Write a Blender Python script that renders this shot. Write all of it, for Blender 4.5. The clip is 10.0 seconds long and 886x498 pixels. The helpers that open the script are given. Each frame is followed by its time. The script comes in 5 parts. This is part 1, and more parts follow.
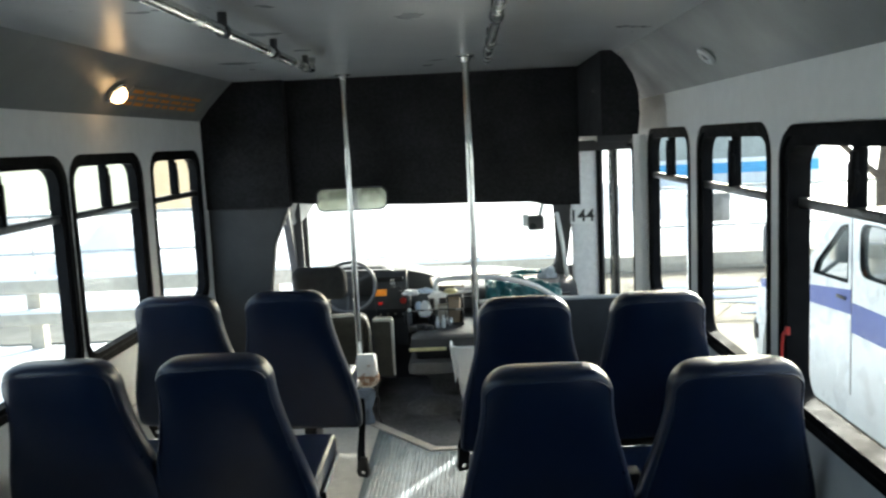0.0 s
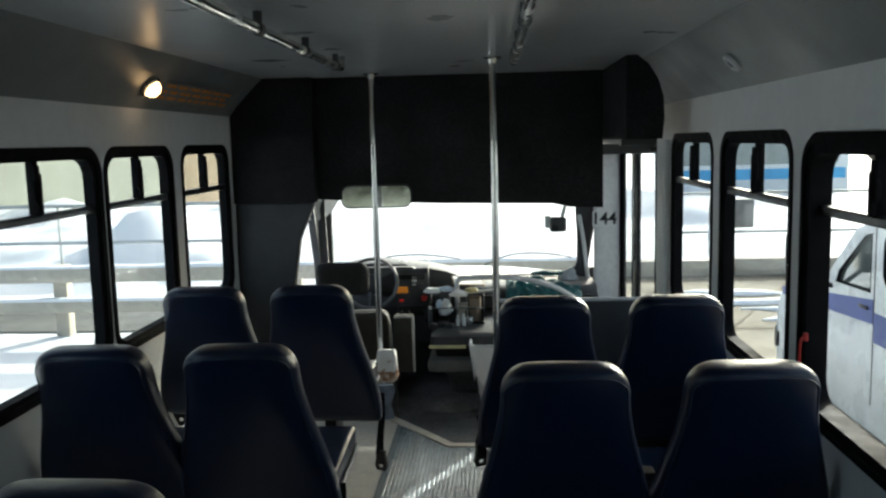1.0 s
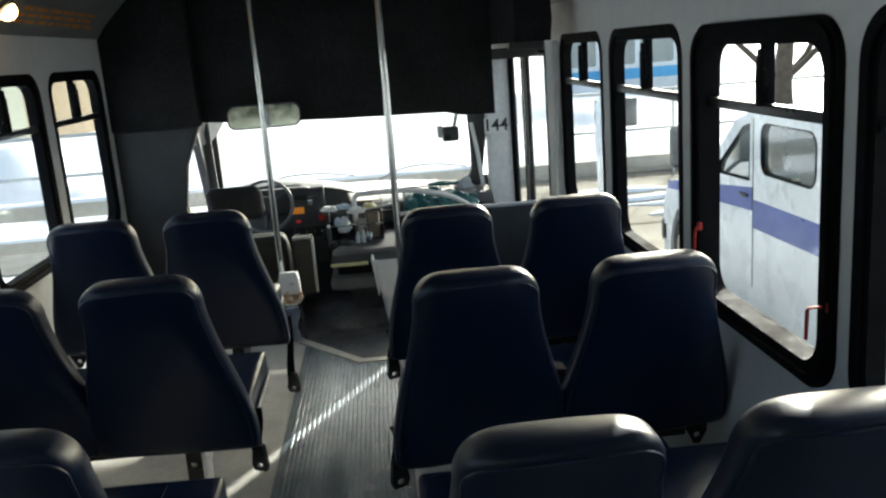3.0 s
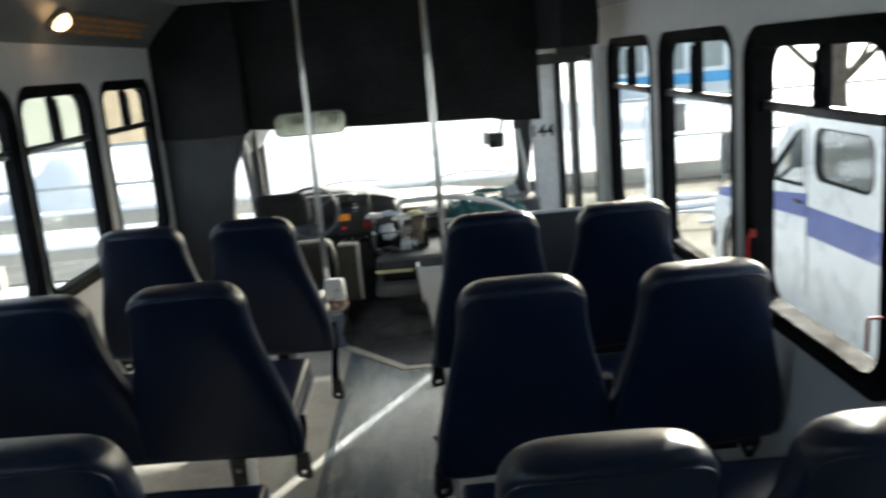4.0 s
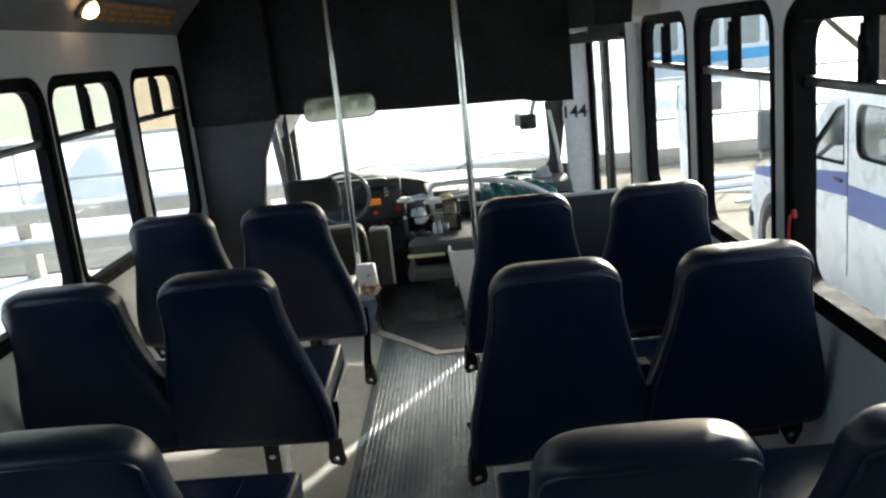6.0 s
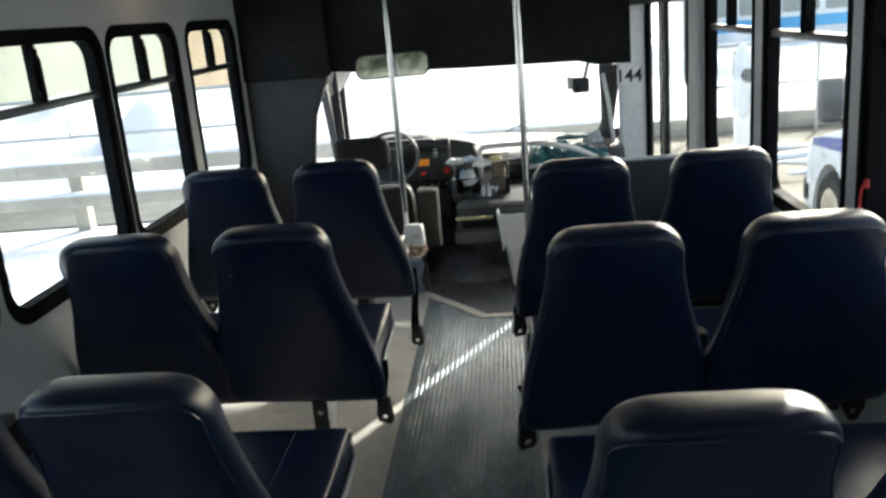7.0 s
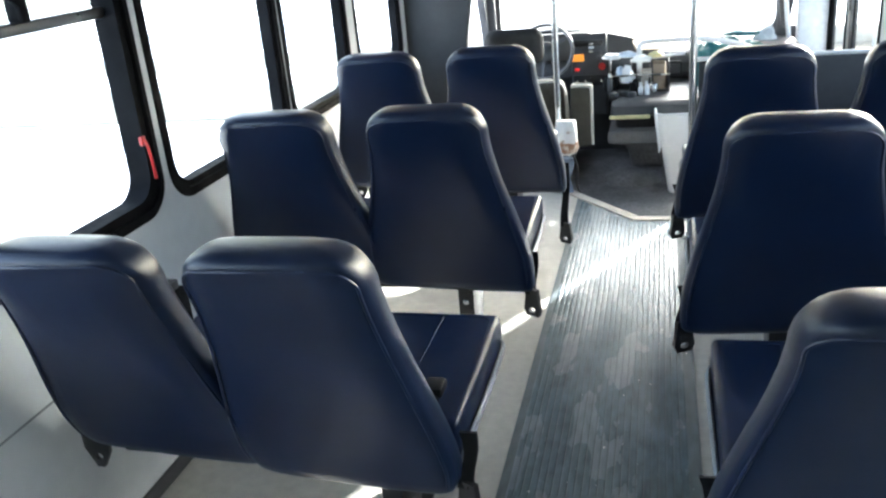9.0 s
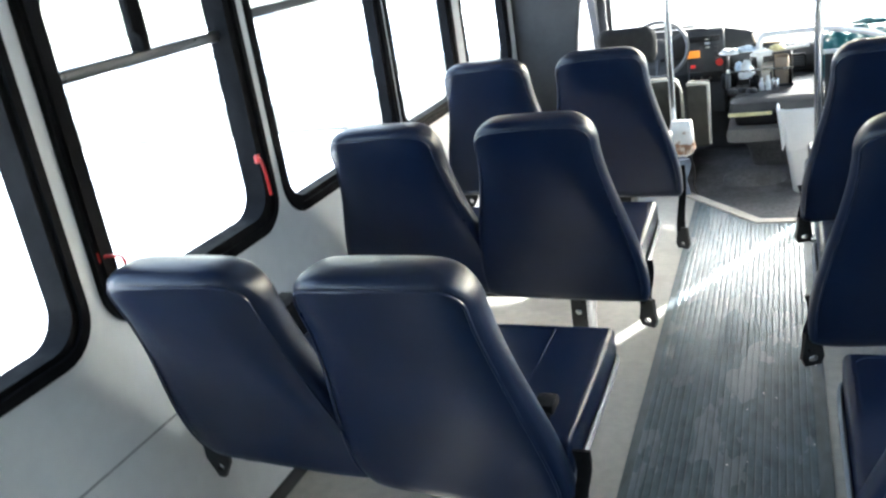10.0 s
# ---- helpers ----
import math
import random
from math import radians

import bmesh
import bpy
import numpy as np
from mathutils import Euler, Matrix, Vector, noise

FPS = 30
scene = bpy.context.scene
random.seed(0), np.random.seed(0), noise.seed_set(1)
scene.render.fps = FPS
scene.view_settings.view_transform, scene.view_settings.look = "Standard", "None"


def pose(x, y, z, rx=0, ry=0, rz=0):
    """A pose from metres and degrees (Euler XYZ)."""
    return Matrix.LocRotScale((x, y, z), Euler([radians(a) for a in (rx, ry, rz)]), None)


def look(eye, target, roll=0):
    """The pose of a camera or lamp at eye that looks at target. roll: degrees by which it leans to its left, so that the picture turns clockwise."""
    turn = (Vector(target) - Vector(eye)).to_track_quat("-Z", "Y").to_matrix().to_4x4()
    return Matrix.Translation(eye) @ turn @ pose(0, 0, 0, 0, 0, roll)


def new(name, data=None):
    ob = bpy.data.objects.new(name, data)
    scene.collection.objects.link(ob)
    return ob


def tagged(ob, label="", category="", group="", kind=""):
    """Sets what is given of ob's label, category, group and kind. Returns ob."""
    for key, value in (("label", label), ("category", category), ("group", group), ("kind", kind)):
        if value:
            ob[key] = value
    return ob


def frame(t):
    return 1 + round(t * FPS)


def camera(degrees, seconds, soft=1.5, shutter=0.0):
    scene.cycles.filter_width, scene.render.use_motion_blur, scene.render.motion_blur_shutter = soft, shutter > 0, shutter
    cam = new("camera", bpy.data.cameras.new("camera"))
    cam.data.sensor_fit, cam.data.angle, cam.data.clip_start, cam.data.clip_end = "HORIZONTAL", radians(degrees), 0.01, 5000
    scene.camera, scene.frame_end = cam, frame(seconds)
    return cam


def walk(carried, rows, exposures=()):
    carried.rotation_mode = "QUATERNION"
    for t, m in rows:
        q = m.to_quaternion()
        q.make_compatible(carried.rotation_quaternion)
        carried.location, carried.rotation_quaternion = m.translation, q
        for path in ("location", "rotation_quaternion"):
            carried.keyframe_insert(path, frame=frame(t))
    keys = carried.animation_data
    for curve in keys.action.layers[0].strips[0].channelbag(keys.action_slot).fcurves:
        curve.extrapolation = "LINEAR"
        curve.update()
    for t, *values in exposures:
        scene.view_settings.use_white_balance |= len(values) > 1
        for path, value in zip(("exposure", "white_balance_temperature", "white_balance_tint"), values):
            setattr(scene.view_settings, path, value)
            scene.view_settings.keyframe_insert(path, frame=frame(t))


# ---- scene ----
cam = camera(55.0, 10.0, soft=2.3, shutter=0.4)
PATH = [
    (0, (0.288, 0.050, 1.536), (0.216, 2.033, 1.284), -2.7),
    (0.5, (0.285, 0.023, 1.536), (0.134, 2.002, 1.287), -2.2),
    (1, (0.282, 0.000, 1.537), (0.161, 1.981, 1.286), -1.4),
    (1.5, (0.273, 0.006, 1.536), (0.314, 1.979, 1.207), -3.2),
    (2, (0.286, 0.026, 1.527), (0.326, 1.987, 1.137), -5.1),
    (2.5, (0.285, 0.042, 1.525), (0.299, 1.990, 1.070), -3.75),
    (2.7, (0.260, 0.030, 1.526), (0.343, 1.975, 1.062), -3.3),
    (3.8, (0.247, 0.030, 1.529), (0.380, 1.978, 1.096), -5.3),
    (4, (0.256, 0.060, 1.520), (0.269, 2.012, 1.085), -4.9),
    (4.5, (0.254, 0.127, 1.510), (0.064, 2.067, 1.062), -6.0),
    (5, (0.257, 0.111, 1.516), (0.143, 2.053, 1.052), -5.8),
    (5.2, (0.264, 0.091, 1.532), (0.178, 2.038, 1.085), -5.0),
    (6.3, (0.251, 0.112, 1.512), (0.188, 2.051, 1.028), -6.2),
    (6.5, (0.236, 0.125, 1.518), (0.148, 2.061, 1.022), -5.0),
    (7, (0.213, 0.130, 1.498), (0.046, 2.049, 0.960), -5.0),
    (7.2, (0.222, 0.138, 1.487), (-0.013, 2.020, 0.853), -7.8),
    (7.4, (0.219, 0.142, 1.462), (-0.157, 1.967, 0.737), -8.9),
    (7.5, (0.196, 0.163, 1.434), (-0.224, 1.966, 0.678), -8.1),
    (7.7, (0.127, 0.217, 1.406), (-0.334, 1.948, 0.517), -8.8),
    (7.9, (0.132, 0.235, 1.370), (-0.392, 1.925, 0.436), -7.9),
    (8, (0.139, 0.208, 1.391), (-0.380, 1.948, 0.551), -6.5),
    (8.1, (0.142, 0.209, 1.404), (-0.355, 1.990, 0.641), -5.5),
    (8.3, (0.147, 0.209, 1.406), (-0.359, 1.991, 0.652), -5.3),
    (8.5, (0.154, 0.204, 1.405), (-0.359, 1.984, 0.651), -5.5),
    (9, (0.148, 0.197, 1.417), (-0.343, 1.999, 0.702), -5.4),
    (9.2, (0.144, 0.200, 1.429), (-0.352, 2.005, 0.725), -5.3),
    (9.4, (0.141, 0.207, 1.438), (-0.406, 1.997, 0.734), -5.0),
    (9.5, (0.141, 0.212, 1.440), (-0.489, 1.966, 0.714), -4.9),
    (9.6, (0.141, 0.217, 1.435), (-0.566, 1.926, 0.675), -4.9),
    (9.7, (0.143, 0.222, 1.430), (-0.596, 1.945, 0.678), -5.5),
    (9.8, (0.145, 0.226, 1.430), (-0.597, 1.939, 0.713), -6.5),
    (9.9, (0.149, 0.228, 1.431), (-0.596, 1.949, 0.734), -7.8),
    (10, (0.152, 0.230, 1.431), (-0.593, 1.958, 0.752), -9.1),
]
walk(cam, [(t, look(eye, target, roll)) for t, eye, target, roll in PATH], [(0.0, 2.45, 6200, 1), (0.5, 1.83, 6200, 1), (1.0, 1.5, 6200, 1), (2.0, 1.48, 6200, 1), (2.5, 1.63, 6200, 1.5), (4.5, 2.0, 6300, 4.5), (7.2, 2.08, 6250, 5), (8.2, 3.78, 5880, 6), (10.0, 3.8, 5880, 6)])

# ---------------------------------------------------------------- daylight
SUN_AZ, SUN_EL = 28.5, 19.8          # degrees right of straight ahead, degrees up
world = bpy.data.worlds.new("winter_sky")
scene.world = world
world.use_nodes = True
wn = world.node_tree
sky = wn.nodes.new("ShaderNodeTexSky")
sky.sky_type = "NISHITA"
sky.sun_disc = False
sky.sun_elevation, sky.sun_rotation = radians(SUN_EL), radians(SUN_AZ)
sky.dust_density, sky.air_density, sky.ozone_density = 5.0, 0.8, 0.5
soften = wn.nodes.new("ShaderNodeHueSaturation")     # thin high cloud pales the blue
soften.inputs["Saturation"].default_value = 0.7
wn.links.new(sky.outputs[0], soften.inputs["Color"])
wn.links.new(soften.outputs[0], wn.nodes["Background"].inputs[0])
wn.nodes["Background"].inputs[1].default_value = 0.15
sun_data = bpy.data.lights.new("sun", "SUN")
sun_data.energy, sun_data.angle, sun_data.color = 3.0, radians(0.53), (1.0, 0.95, 0.87)
sun = new("sun", sun_data)
to_sun = Vector((math.sin(radians(SUN_AZ)) * math.cos(radians(SUN_EL)), math.cos(radians(SUN_AZ)) * math.cos(radians(SUN_EL)), math.sin(radians(SUN_EL))))
sun.matrix_world = look(to_sun * 30, (0, 0, 0))


# ---------------------------------------------------------------- materials
def mat(name, color, rough=0.5, metal=0.0, var=0.15, scale=6.0, bump=0.0, bump_scale=80.0, fine=0.08, spec=0.5, stretch=(1, 1, 1), dirt=None, dirt_at=0.6, dirt_scale=2.0, coat=0.0, rand=0.0, wear=0.1, dirt_soft=0.14, scuff=None, scuff_at=0.6, scuff_scale=5.0):
    m = bpy.data.materials.new(name)
    m.use_nodes = True
    nt = m.node_tree
    n, ln = nt.nodes, nt.links
    b = n["Principled BSDF"]
    b.inputs["Roughness"].default_value = rough
    b.inputs["Metallic"].default_value = metal
    b.inputs["Specular IOR Level"].default_value = spec
    b.inputs["Coat Weight"].default_value = coat
    tc = n.new("ShaderNodeTexCoord")
    mp = n.new("ShaderNodeMapping")
    mp.inputs["Scale"].default_value = stretch
    ln.new(tc.outputs["Object"], mp.inputs[0])

    def tex(s, detail=5.0):
        t = n.new("ShaderNodeTexNoise")
        t.inputs["Scale"].default_value = s
        t.inputs["Detail"].default_value = detail
        ln.new(mp.outputs[0], t.inputs["Vector"])
        return t.outputs["Fac"]

    def ramp(src, lo, hi):
        r = n.new("ShaderNodeMapRange")
        r.inputs[1].default_value, r.inputs[2].default_value = 0.3, 0.7
        r.inputs[3].default_value, r.inputs[4].default_value = lo, hi
        ln.new(src, r.inputs[0])
        return r.outputs[0]

    def times(a_sock, b_sock):
        q = n.new("ShaderNodeMath")
        q.operation = "MULTIPLY"
        ln.new(a_sock, q.inputs[0])
        ln.new(b_sock, q.inputs[1])
        return q.outputs[0]

    v = times(ramp(tex(scale), 1 - var, 1 + var), ramp(tex(scale * 14), 1 - fine, 1 + fine))
    if rand:
        oi = n.new("ShaderNodeObjectInfo")
        r = n.new("ShaderNodeMapRange")
        r.inputs[3].default_value, r.inputs[4].default_value = 1 - rand, 1 + rand
        ln.new(oi.outputs["Random"], r.inputs[0])
        v = times(v, r.outputs[0])
    mix = n.new("ShaderNodeVectorMath")
    mix.operation = "SCALE"
    rgb = n.new("ShaderNodeRGB")
    rgb.outputs[0].default_value = (*color, 1)
    ln.new(rgb.outputs[0], mix.inputs[0])
    ln.new(v, mix.inputs["Scale"])
    out = mix.outputs[0]
    for stain, at, size in ((dirt, dirt_at, dirt_scale), (scuff, scuff_at, scuff_scale)):
        if not stain:
            continue
        d = n.new("ShaderNodeMix")
        d.data_type = "RGBA"
        r = n.new("ShaderNodeMapRange")
        r.inputs[1].default_value, r.inputs[2].default_value = at, at + dirt_soft
        r.inputs[4].default_value = 0.8
        ln.new(tex(size, 8.0), r.inputs[0])
        ln.new(r.outputs[0], d.inputs["Factor"])
        ln.new(out, d.inputs[6])
        d.inputs[7].default_value = (*stain, 1)
        out = d.outputs[2]
    ln.new(out, b.inputs["Base Color"])
    rr = n.new("ShaderNodeMapRange")
    rr.inputs[1].default_value, rr.inputs[2].default_value = 0.3, 0.7
    rr.inputs[3].default_value, rr.inputs[4].default_value = max(rough - wear, 0.03), min(rough + wear, 1)
    ln.new(tex(scale * 3), rr.inputs[0])
    ln.new(rr.outputs[0], b.inputs["Roughness"])
    if bump:
        bp = n.new("ShaderNodeBump")
        bp.inputs["Strength"].default_value = bump
        bp.inputs["Distance"].default_value = 0.002
        ln.new(tex(bump_scale), bp.inputs["Height"])
        ln.new(bp.outputs[0], b.inputs["Normal"])
    return m


def glow(name, color, strength):
    m = bpy.data.materials.new(name)
    m.use_nodes = True
    b = m.node_tree.nodes["Principled BSDF"]
    b.inputs["Base Color"].default_value = (*color, 1)
    b.inputs["Emission Color"].default_value = (*color, 1)
    b.inputs["Emission Strength"].default_value = strength
    return m


def glass(name, tint=(0.965, 0.985, 0.98), gloss=0.035):
    m = bpy.data.materials.new(name)
    m.use_nodes = True
    nt = m.node_tree
    n, ln = nt.nodes, nt.links
    n.remove(n["Principled BSDF"])
    tr = n.new("ShaderNodeBsdfTransparent")
    tr.inputs[0].default_value = (*tint, 1)
    gl = n.new("ShaderNodeBsdfGlossy")
    gl.inputs["Roughness"].default_value = 0.03
    mx = n.new("ShaderNodeMixShader")
    mx.inputs[0].default_value = gloss
    ln.new(tr.outputs[0], mx.inputs[1])
    ln.new(gl.outputs[0], mx.inputs[2])
    ln.new(mx.outputs[0], n["Material Output"].inputs[0])
    return m


M_VINYL = mat("navy_vinyl", (0.005, 0.0122, 0.036), 0.31, spec=0.42, wear=0.03, var=0.2, scale=5, bump=0.25, bump_scale=420, fine=0.05, dirt=(0.011, 0.018, 0.038), dirt_at=0.62, dirt_scale=9)
M_PIPING = mat("navy_piping", (0.007, 0.0145, 0.042), 0.36, spec=0.45, bump=0.1)
M_WALL = mat("grey_wall_panel", (0.7, 0.71, 0.71), 0.6, var=0.05, scale=1.5, bump=0.15, bump_scale=300, fine=0.03, dirt=(0.6, 0.6, 0.59), dirt_at=0.6)
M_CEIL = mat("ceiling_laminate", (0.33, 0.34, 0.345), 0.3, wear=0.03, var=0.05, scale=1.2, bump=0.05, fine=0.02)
M_COVE = mat("cove_panel", (0.2, 0.208, 0.208), 0.4, var=0.06, scale=1.5, fine=0.03)
M_RUBBER = mat("black_rubber", (0.006, 0.006, 0.007), 0.8, spec=0.1, var=0.2, scale=8, bump=0.2, bump_scale=200)
M_TRACK = mat("dark_anodised_track", (0.05, 0.052, 0.055), 0.35, metal=0.6, var=0.1, scale=8)
M_BLACK = mat("black_steel", (0.012, 0.012, 0.014), 0.35, var=0.2, scale=10, bump=0.1, bump_scale=150)
M_PLASTIC = mat("black_plastic", (0.058, 0.06, 0.063), 0.42, var=0.15, scale=12, bump=0.2, bump_scale=260)
M_CARPET = mat("black_carpet_panel", (0.019, 0.019, 0.0205), 0.95, var=0.3, scale=4, bump=0.6, bump_scale=500, fine=0.3, spec=0.2)
M_DKGREY = mat("dark_grey_trim", (0.065, 0.066, 0.07), 0.6, var=0.12, scale=3, bump=0.2, bump_scale=250)
M_STEEL = mat("brushed_steel", (0.62, 0.62, 0.6), 0.22, metal=1.0, var=0.06, scale=3, stretch=(1, 1, 0.1))
M_FLOOR = mat("grey_vinyl_floor", (0.64, 0.615, 0.55), 0.45, var=0.08, scale=2.2, bump=0.1, bump_scale=200, fine=0.08, dirt=(0.48, 0.45, 0.4), dirt_at=0.58, dirt_scale=3.5)
# stains and scuffs, plus bluish sky sheen painted into the base and pale patches
M_MAT = mat("ribbed_rubber_mat", (0.15, 0.198, 0.228), 0.25, spec=0.65, var=0.2, scale=3.2, stretch=(1, 0.3, 1), bump=0.2, bump_scale=350, fine=0.3, wear=0.1, dirt=(0.225, 0.28, 0.31), dirt_at=0.4, dirt_scale=16, dirt_soft=0.5, scuff=(0.1, 0.125, 0.138), scuff_at=0.44, scuff_scale=7)
# same pattern as the ribs, every colour about a third darker
M_GROOVE = mat("mat_groove_dark", (0.108, 0.135, 0.15), 0.45, var=0.2, scale=3.2, stretch=(1, 0.3, 1), bump=0.3, bump_scale=300, fine=0.3, dirt=(0.175, 0.21, 0.23), dirt_at=0.4, dirt_scale=16, dirt_soft=0.5, scuff=(0.07, 0.084, 0.094), scuff_at=0.44, scuff_scale=7)
M_TRIM = mat("tan_floor_nosing", (0.72, 0.665, 0.58), 0.5, var=0.15, scale=6, dirt=(0.45, 0.39, 0.32), dirt_at=0.55, dirt_scale=8)
M_CABFLOOR = mat("dark_cab_mat", (0.19, 0.182, 0.176), 0.75, var=0.3, scale=4, bump=0.5, bump_scale=120, fine=0.25, dirt=(0.1, 0.094, 0.09), dirt_at=0.54, dirt_scale=5)
M_WHITE = mat("white_gloss_panel", (0.84, 0.84, 0.84), 0.35, var=0.05, scale=2, dirt=(0.55, 0.55, 0.54), dirt_at=0.62)
M_WHITEPL = mat("white_plastic", (0.86, 0.86, 0.85), 0.35, var=0.03, scale=4, fine=0.02, dirt=(0.7, 0.69, 0.66), dirt_at=0.62, dirt_scale=8)
M_TAN = mat("tan_leather_edge", (0.62, 0.6, 0.52), 0.5, var=0.1, scale=8)
M_GREYSEAT = mat("grey_seat_cloth", (0.035, 0.034, 0.033), 0.9, var=0.2, scale=10, bump=0.4, bump_scale=400)
M_RED = mat("red_plastic", (0.55, 0.03, 0.025), 0.4, var=0.1)
M_ORANGE = mat("orange_label", (0.75, 0.28, 0.02), 0.5, var=0.1)
M_GOLD = mat("yellow_edge_strip", (0.72, 0.66, 0.36), 0.45, var=0.2, scale=20)
M_TEAL = mat("teal_cloth", (0.02, 0.12, 0.125), 0.4, var=0.3, scale=12, bump=0.3)
M_CARD = mat("cardboard", (0.3, 0.23, 0.16), 0.8, var=0.15, scale=12)
M_PAPER = mat("white_paper", (0.87, 0.87, 0.86), 0.6, var=0.04, scale=9, fine=0.03)
M_BAG = mat("printed_plastic_bag", (0.9, 0.88, 0.83), 0.4, var=0.06, scale=22, dirt=(0.45, 0.3, 0.2), dirt_at=0.6, dirt_scale=26, dirt_soft=0.06)
M_PRINT = mat("brown_bag_print", (0.36, 0.2, 0.12), 0.4, var=0.2, scale=30, dirt=(0.8, 0.72, 0.6), dirt_at=0.52, dirt_scale=34, dirt_soft=0.08)
M_COVER = mat("engine_cover_grey", (0.17, 0.167, 0.16), 0.65, var=0.2, scale=6, bump=0.3, bump_scale=220, fine=0.12, dirt=(0.11, 0.1, 0.095), dirt_at=0.58, dirt_scale=9)
M_PALEBLUE = mat("pale_blue_wipe", (0.55, 0.64, 0.74), 0.8, var=0.1, scale=14)
M_BEIGE = mat("beige_packet", (0.5, 0.45, 0.37), 0.7, var=0.15, scale=16)
M_DENIM = mat("blue_rag", (0.2, 0.24, 0.31), 0.85, var=0.3, scale=18, bump=0.4)
M_SNOW = mat("snow", (0.68, 0.70, 0.73), 0.7, var=0.06, scale=0.6, bump=0.6, bump_scale=4, fine=0.04)
M_SLUSH = mat("slushy_asphalt", (0.2, 0.175, 0.135), 0.9, spec=0.15, var=0.35, scale=0.7, bump=0.5, bump_scale=10, dirt=(0.46, 0.44, 0.40), dirt_at=0.55, dirt_soft=0.25, dirt_scale=0.7)
M_CONCRETE = mat("weathered_concrete", (0.36, 0.35, 0.33), 0.85, var=0.15, scale=1.2, bump=0.4, bump_scale=30, fine=0.12)
M_GALV = mat("galvanised_rail", (0.42, 0.43, 0.43), 0.4, metal=0.6, var=0.15, scale=5)
M_VANWHITE = mat("white_van_paint", (0.70, 0.74, 0.78), 0.3, var=0.04, scale=1.5, coat=0.3, dirt=(0.56, 0.58, 0.6), dirt_at=0.55, dirt_soft=0.3, dirt_scale=1.4)
M_BLUE = mat("blue_stripe", (0.05, 0.09, 0.34), 0.35, var=0.1, scale=3)
M_LTBLUE = mat("light_blue_stripe", (0.1, 0.38, 0.7), 0.35, var=0.1, scale=3)
M_VANGLASS = mat("dark_vehicle_glass", (0.03, 0.036, 0.036), 0.08, var=0.1, scale=2)
M_TYRE = mat("tyre_rubber", (0.02, 0.02, 0.02), 0.8, var=0.3, scale=12, bump=0.4)
M_TANWALL = mat("tan_rendered_wall", (0.22, 0.172, 0.115), 0.85, var=0.1, scale=0.8, bump=0.3, bump_scale=20)
M_PALEWALL = mat("pale_block_wall", (0.25, 0.265, 0.23), 0.85, var=0.1, scale=0.8, bump=0.3, bump_scale=20)
M_BEAM = mat("weathered_beam", (0.4, 0.37, 0.31), 0.85, var=0.15, scale=1.2, bump=0.4, bump_scale=30, fine=0.12)
M_WETROAD = mat("wet_grey_asphalt", (0.10, 0.10, 0.095), 0.5, var=0.3, scale=0.8, bump=0.4, bump_scale=14, dirt=(0.4, 0.4, 0.4), dirt_at=0.62, dirt_scale=0.9)
M_FARGLASS = mat("pale_bus_glass", (0.3, 0.33, 0.33), 0.15, var=0.1, scale=2)
M_DOORGLASS = mat("reflecting_vehicle_glass", (0.1, 0.12, 0.12), 0.05, var=0.1, scale=2, spec=1.0, coat=1.0)
M_OLIVE = mat("olive_seat_cloth", (0.05, 0.046, 0.034), 0.85, var=0.2, scale=10, bump=0.4, bump_scale=400)
M_WEBBING = mat("black_webbing", (0.008, 0.008, 0.009), 0.8, spec=0.2, var=0.2, scale=30, bump=0.4, bump_scale=600)
M_WELT = mat("scuffed_navy_welt", (0.05, 0.06, 0.085), 0.35, spec=0.5, var=0.3, scale=14)
M_BUCKLE = mat("black_buckle_plastic", (0.01, 0.01, 0.011), 0.35, var=0.15, scale=20)
M_EDGE = mat("grey_seat_trim", (0.32, 0.33, 0.34), 0.5, var=0.1, scale=8)
M_PANEL = mat("charcoal_moulded_panel", (0.034, 0.035, 0.038), 0.6, var=0.12, scale=3, bump=0.2, bump_scale=250)
M_BARK = mat("bare_bark", (0.1, 0.08, 0.065), 0.9, var=0.3, scale=9, bump=0.6)
M_GLASS = glass("window_glass")
M_TINT = glass("upper_vent_glass", (0.93, 0.95, 0.93))
M_MIRROR = mat("mirror_silver", (0.9, 0.9, 0.9), 0.02, metal=1.0, var=0.0, fine=0.0)
M_TEXT = mat("black_lettering", (0.02, 0.02, 0.02), 0.6, var=0.05)
M_LAMP = glow("warm_lamp", (1.0, 0.6, 0.28), 2.2)
M_REARTINT = glass("tinted_rear_glass", (0.46, 0.48, 0.41), 0.05)
M_ORGLOW = glow("amber_display", (0.8, 0.27, 0.03), 0.07)
M_REDGLOW = glow("red_indicator", (0.6, 0.02, 0.015), 0.08)


# ---------------------------------------------------------------- mesh helpers
def mesh_ob(name, bm, material, smooth=None):
    me = bpy.data.meshes.new(name)
    bmesh.ops.recalc_face_normals(bm, faces=bm.faces)
    bm.to_mesh(me)
    bm.free()
    me.materials.append(material)
    if smooth is not None:
        for p in me.polygons:
            p.use_smooth = True
        me.set_sharp_from_angle(angle=radians(smooth))
    return new(name, me)


def part(name, bm, material, parent, label="", smooth=40):
    ob = mesh_ob(name, bm, material, smooth)
    ob.parent = parent
    if label:
        ob["label"] = label
    return ob


def thing(name, label, category, at=(0, 0, 0), group="", kind="", rz=0.0):
    ob = new(name)
    ob.empty_display_size = 0.1
    ob.matrix_world = pose(*at, 0, 0, rz)
    return tagged(ob, label, category, group, kind)


def structure(name, bm, material, label, category, smooth=None):
    return tagged(mesh_ob(name, bm, material, smooth), label, category, kind="structure")


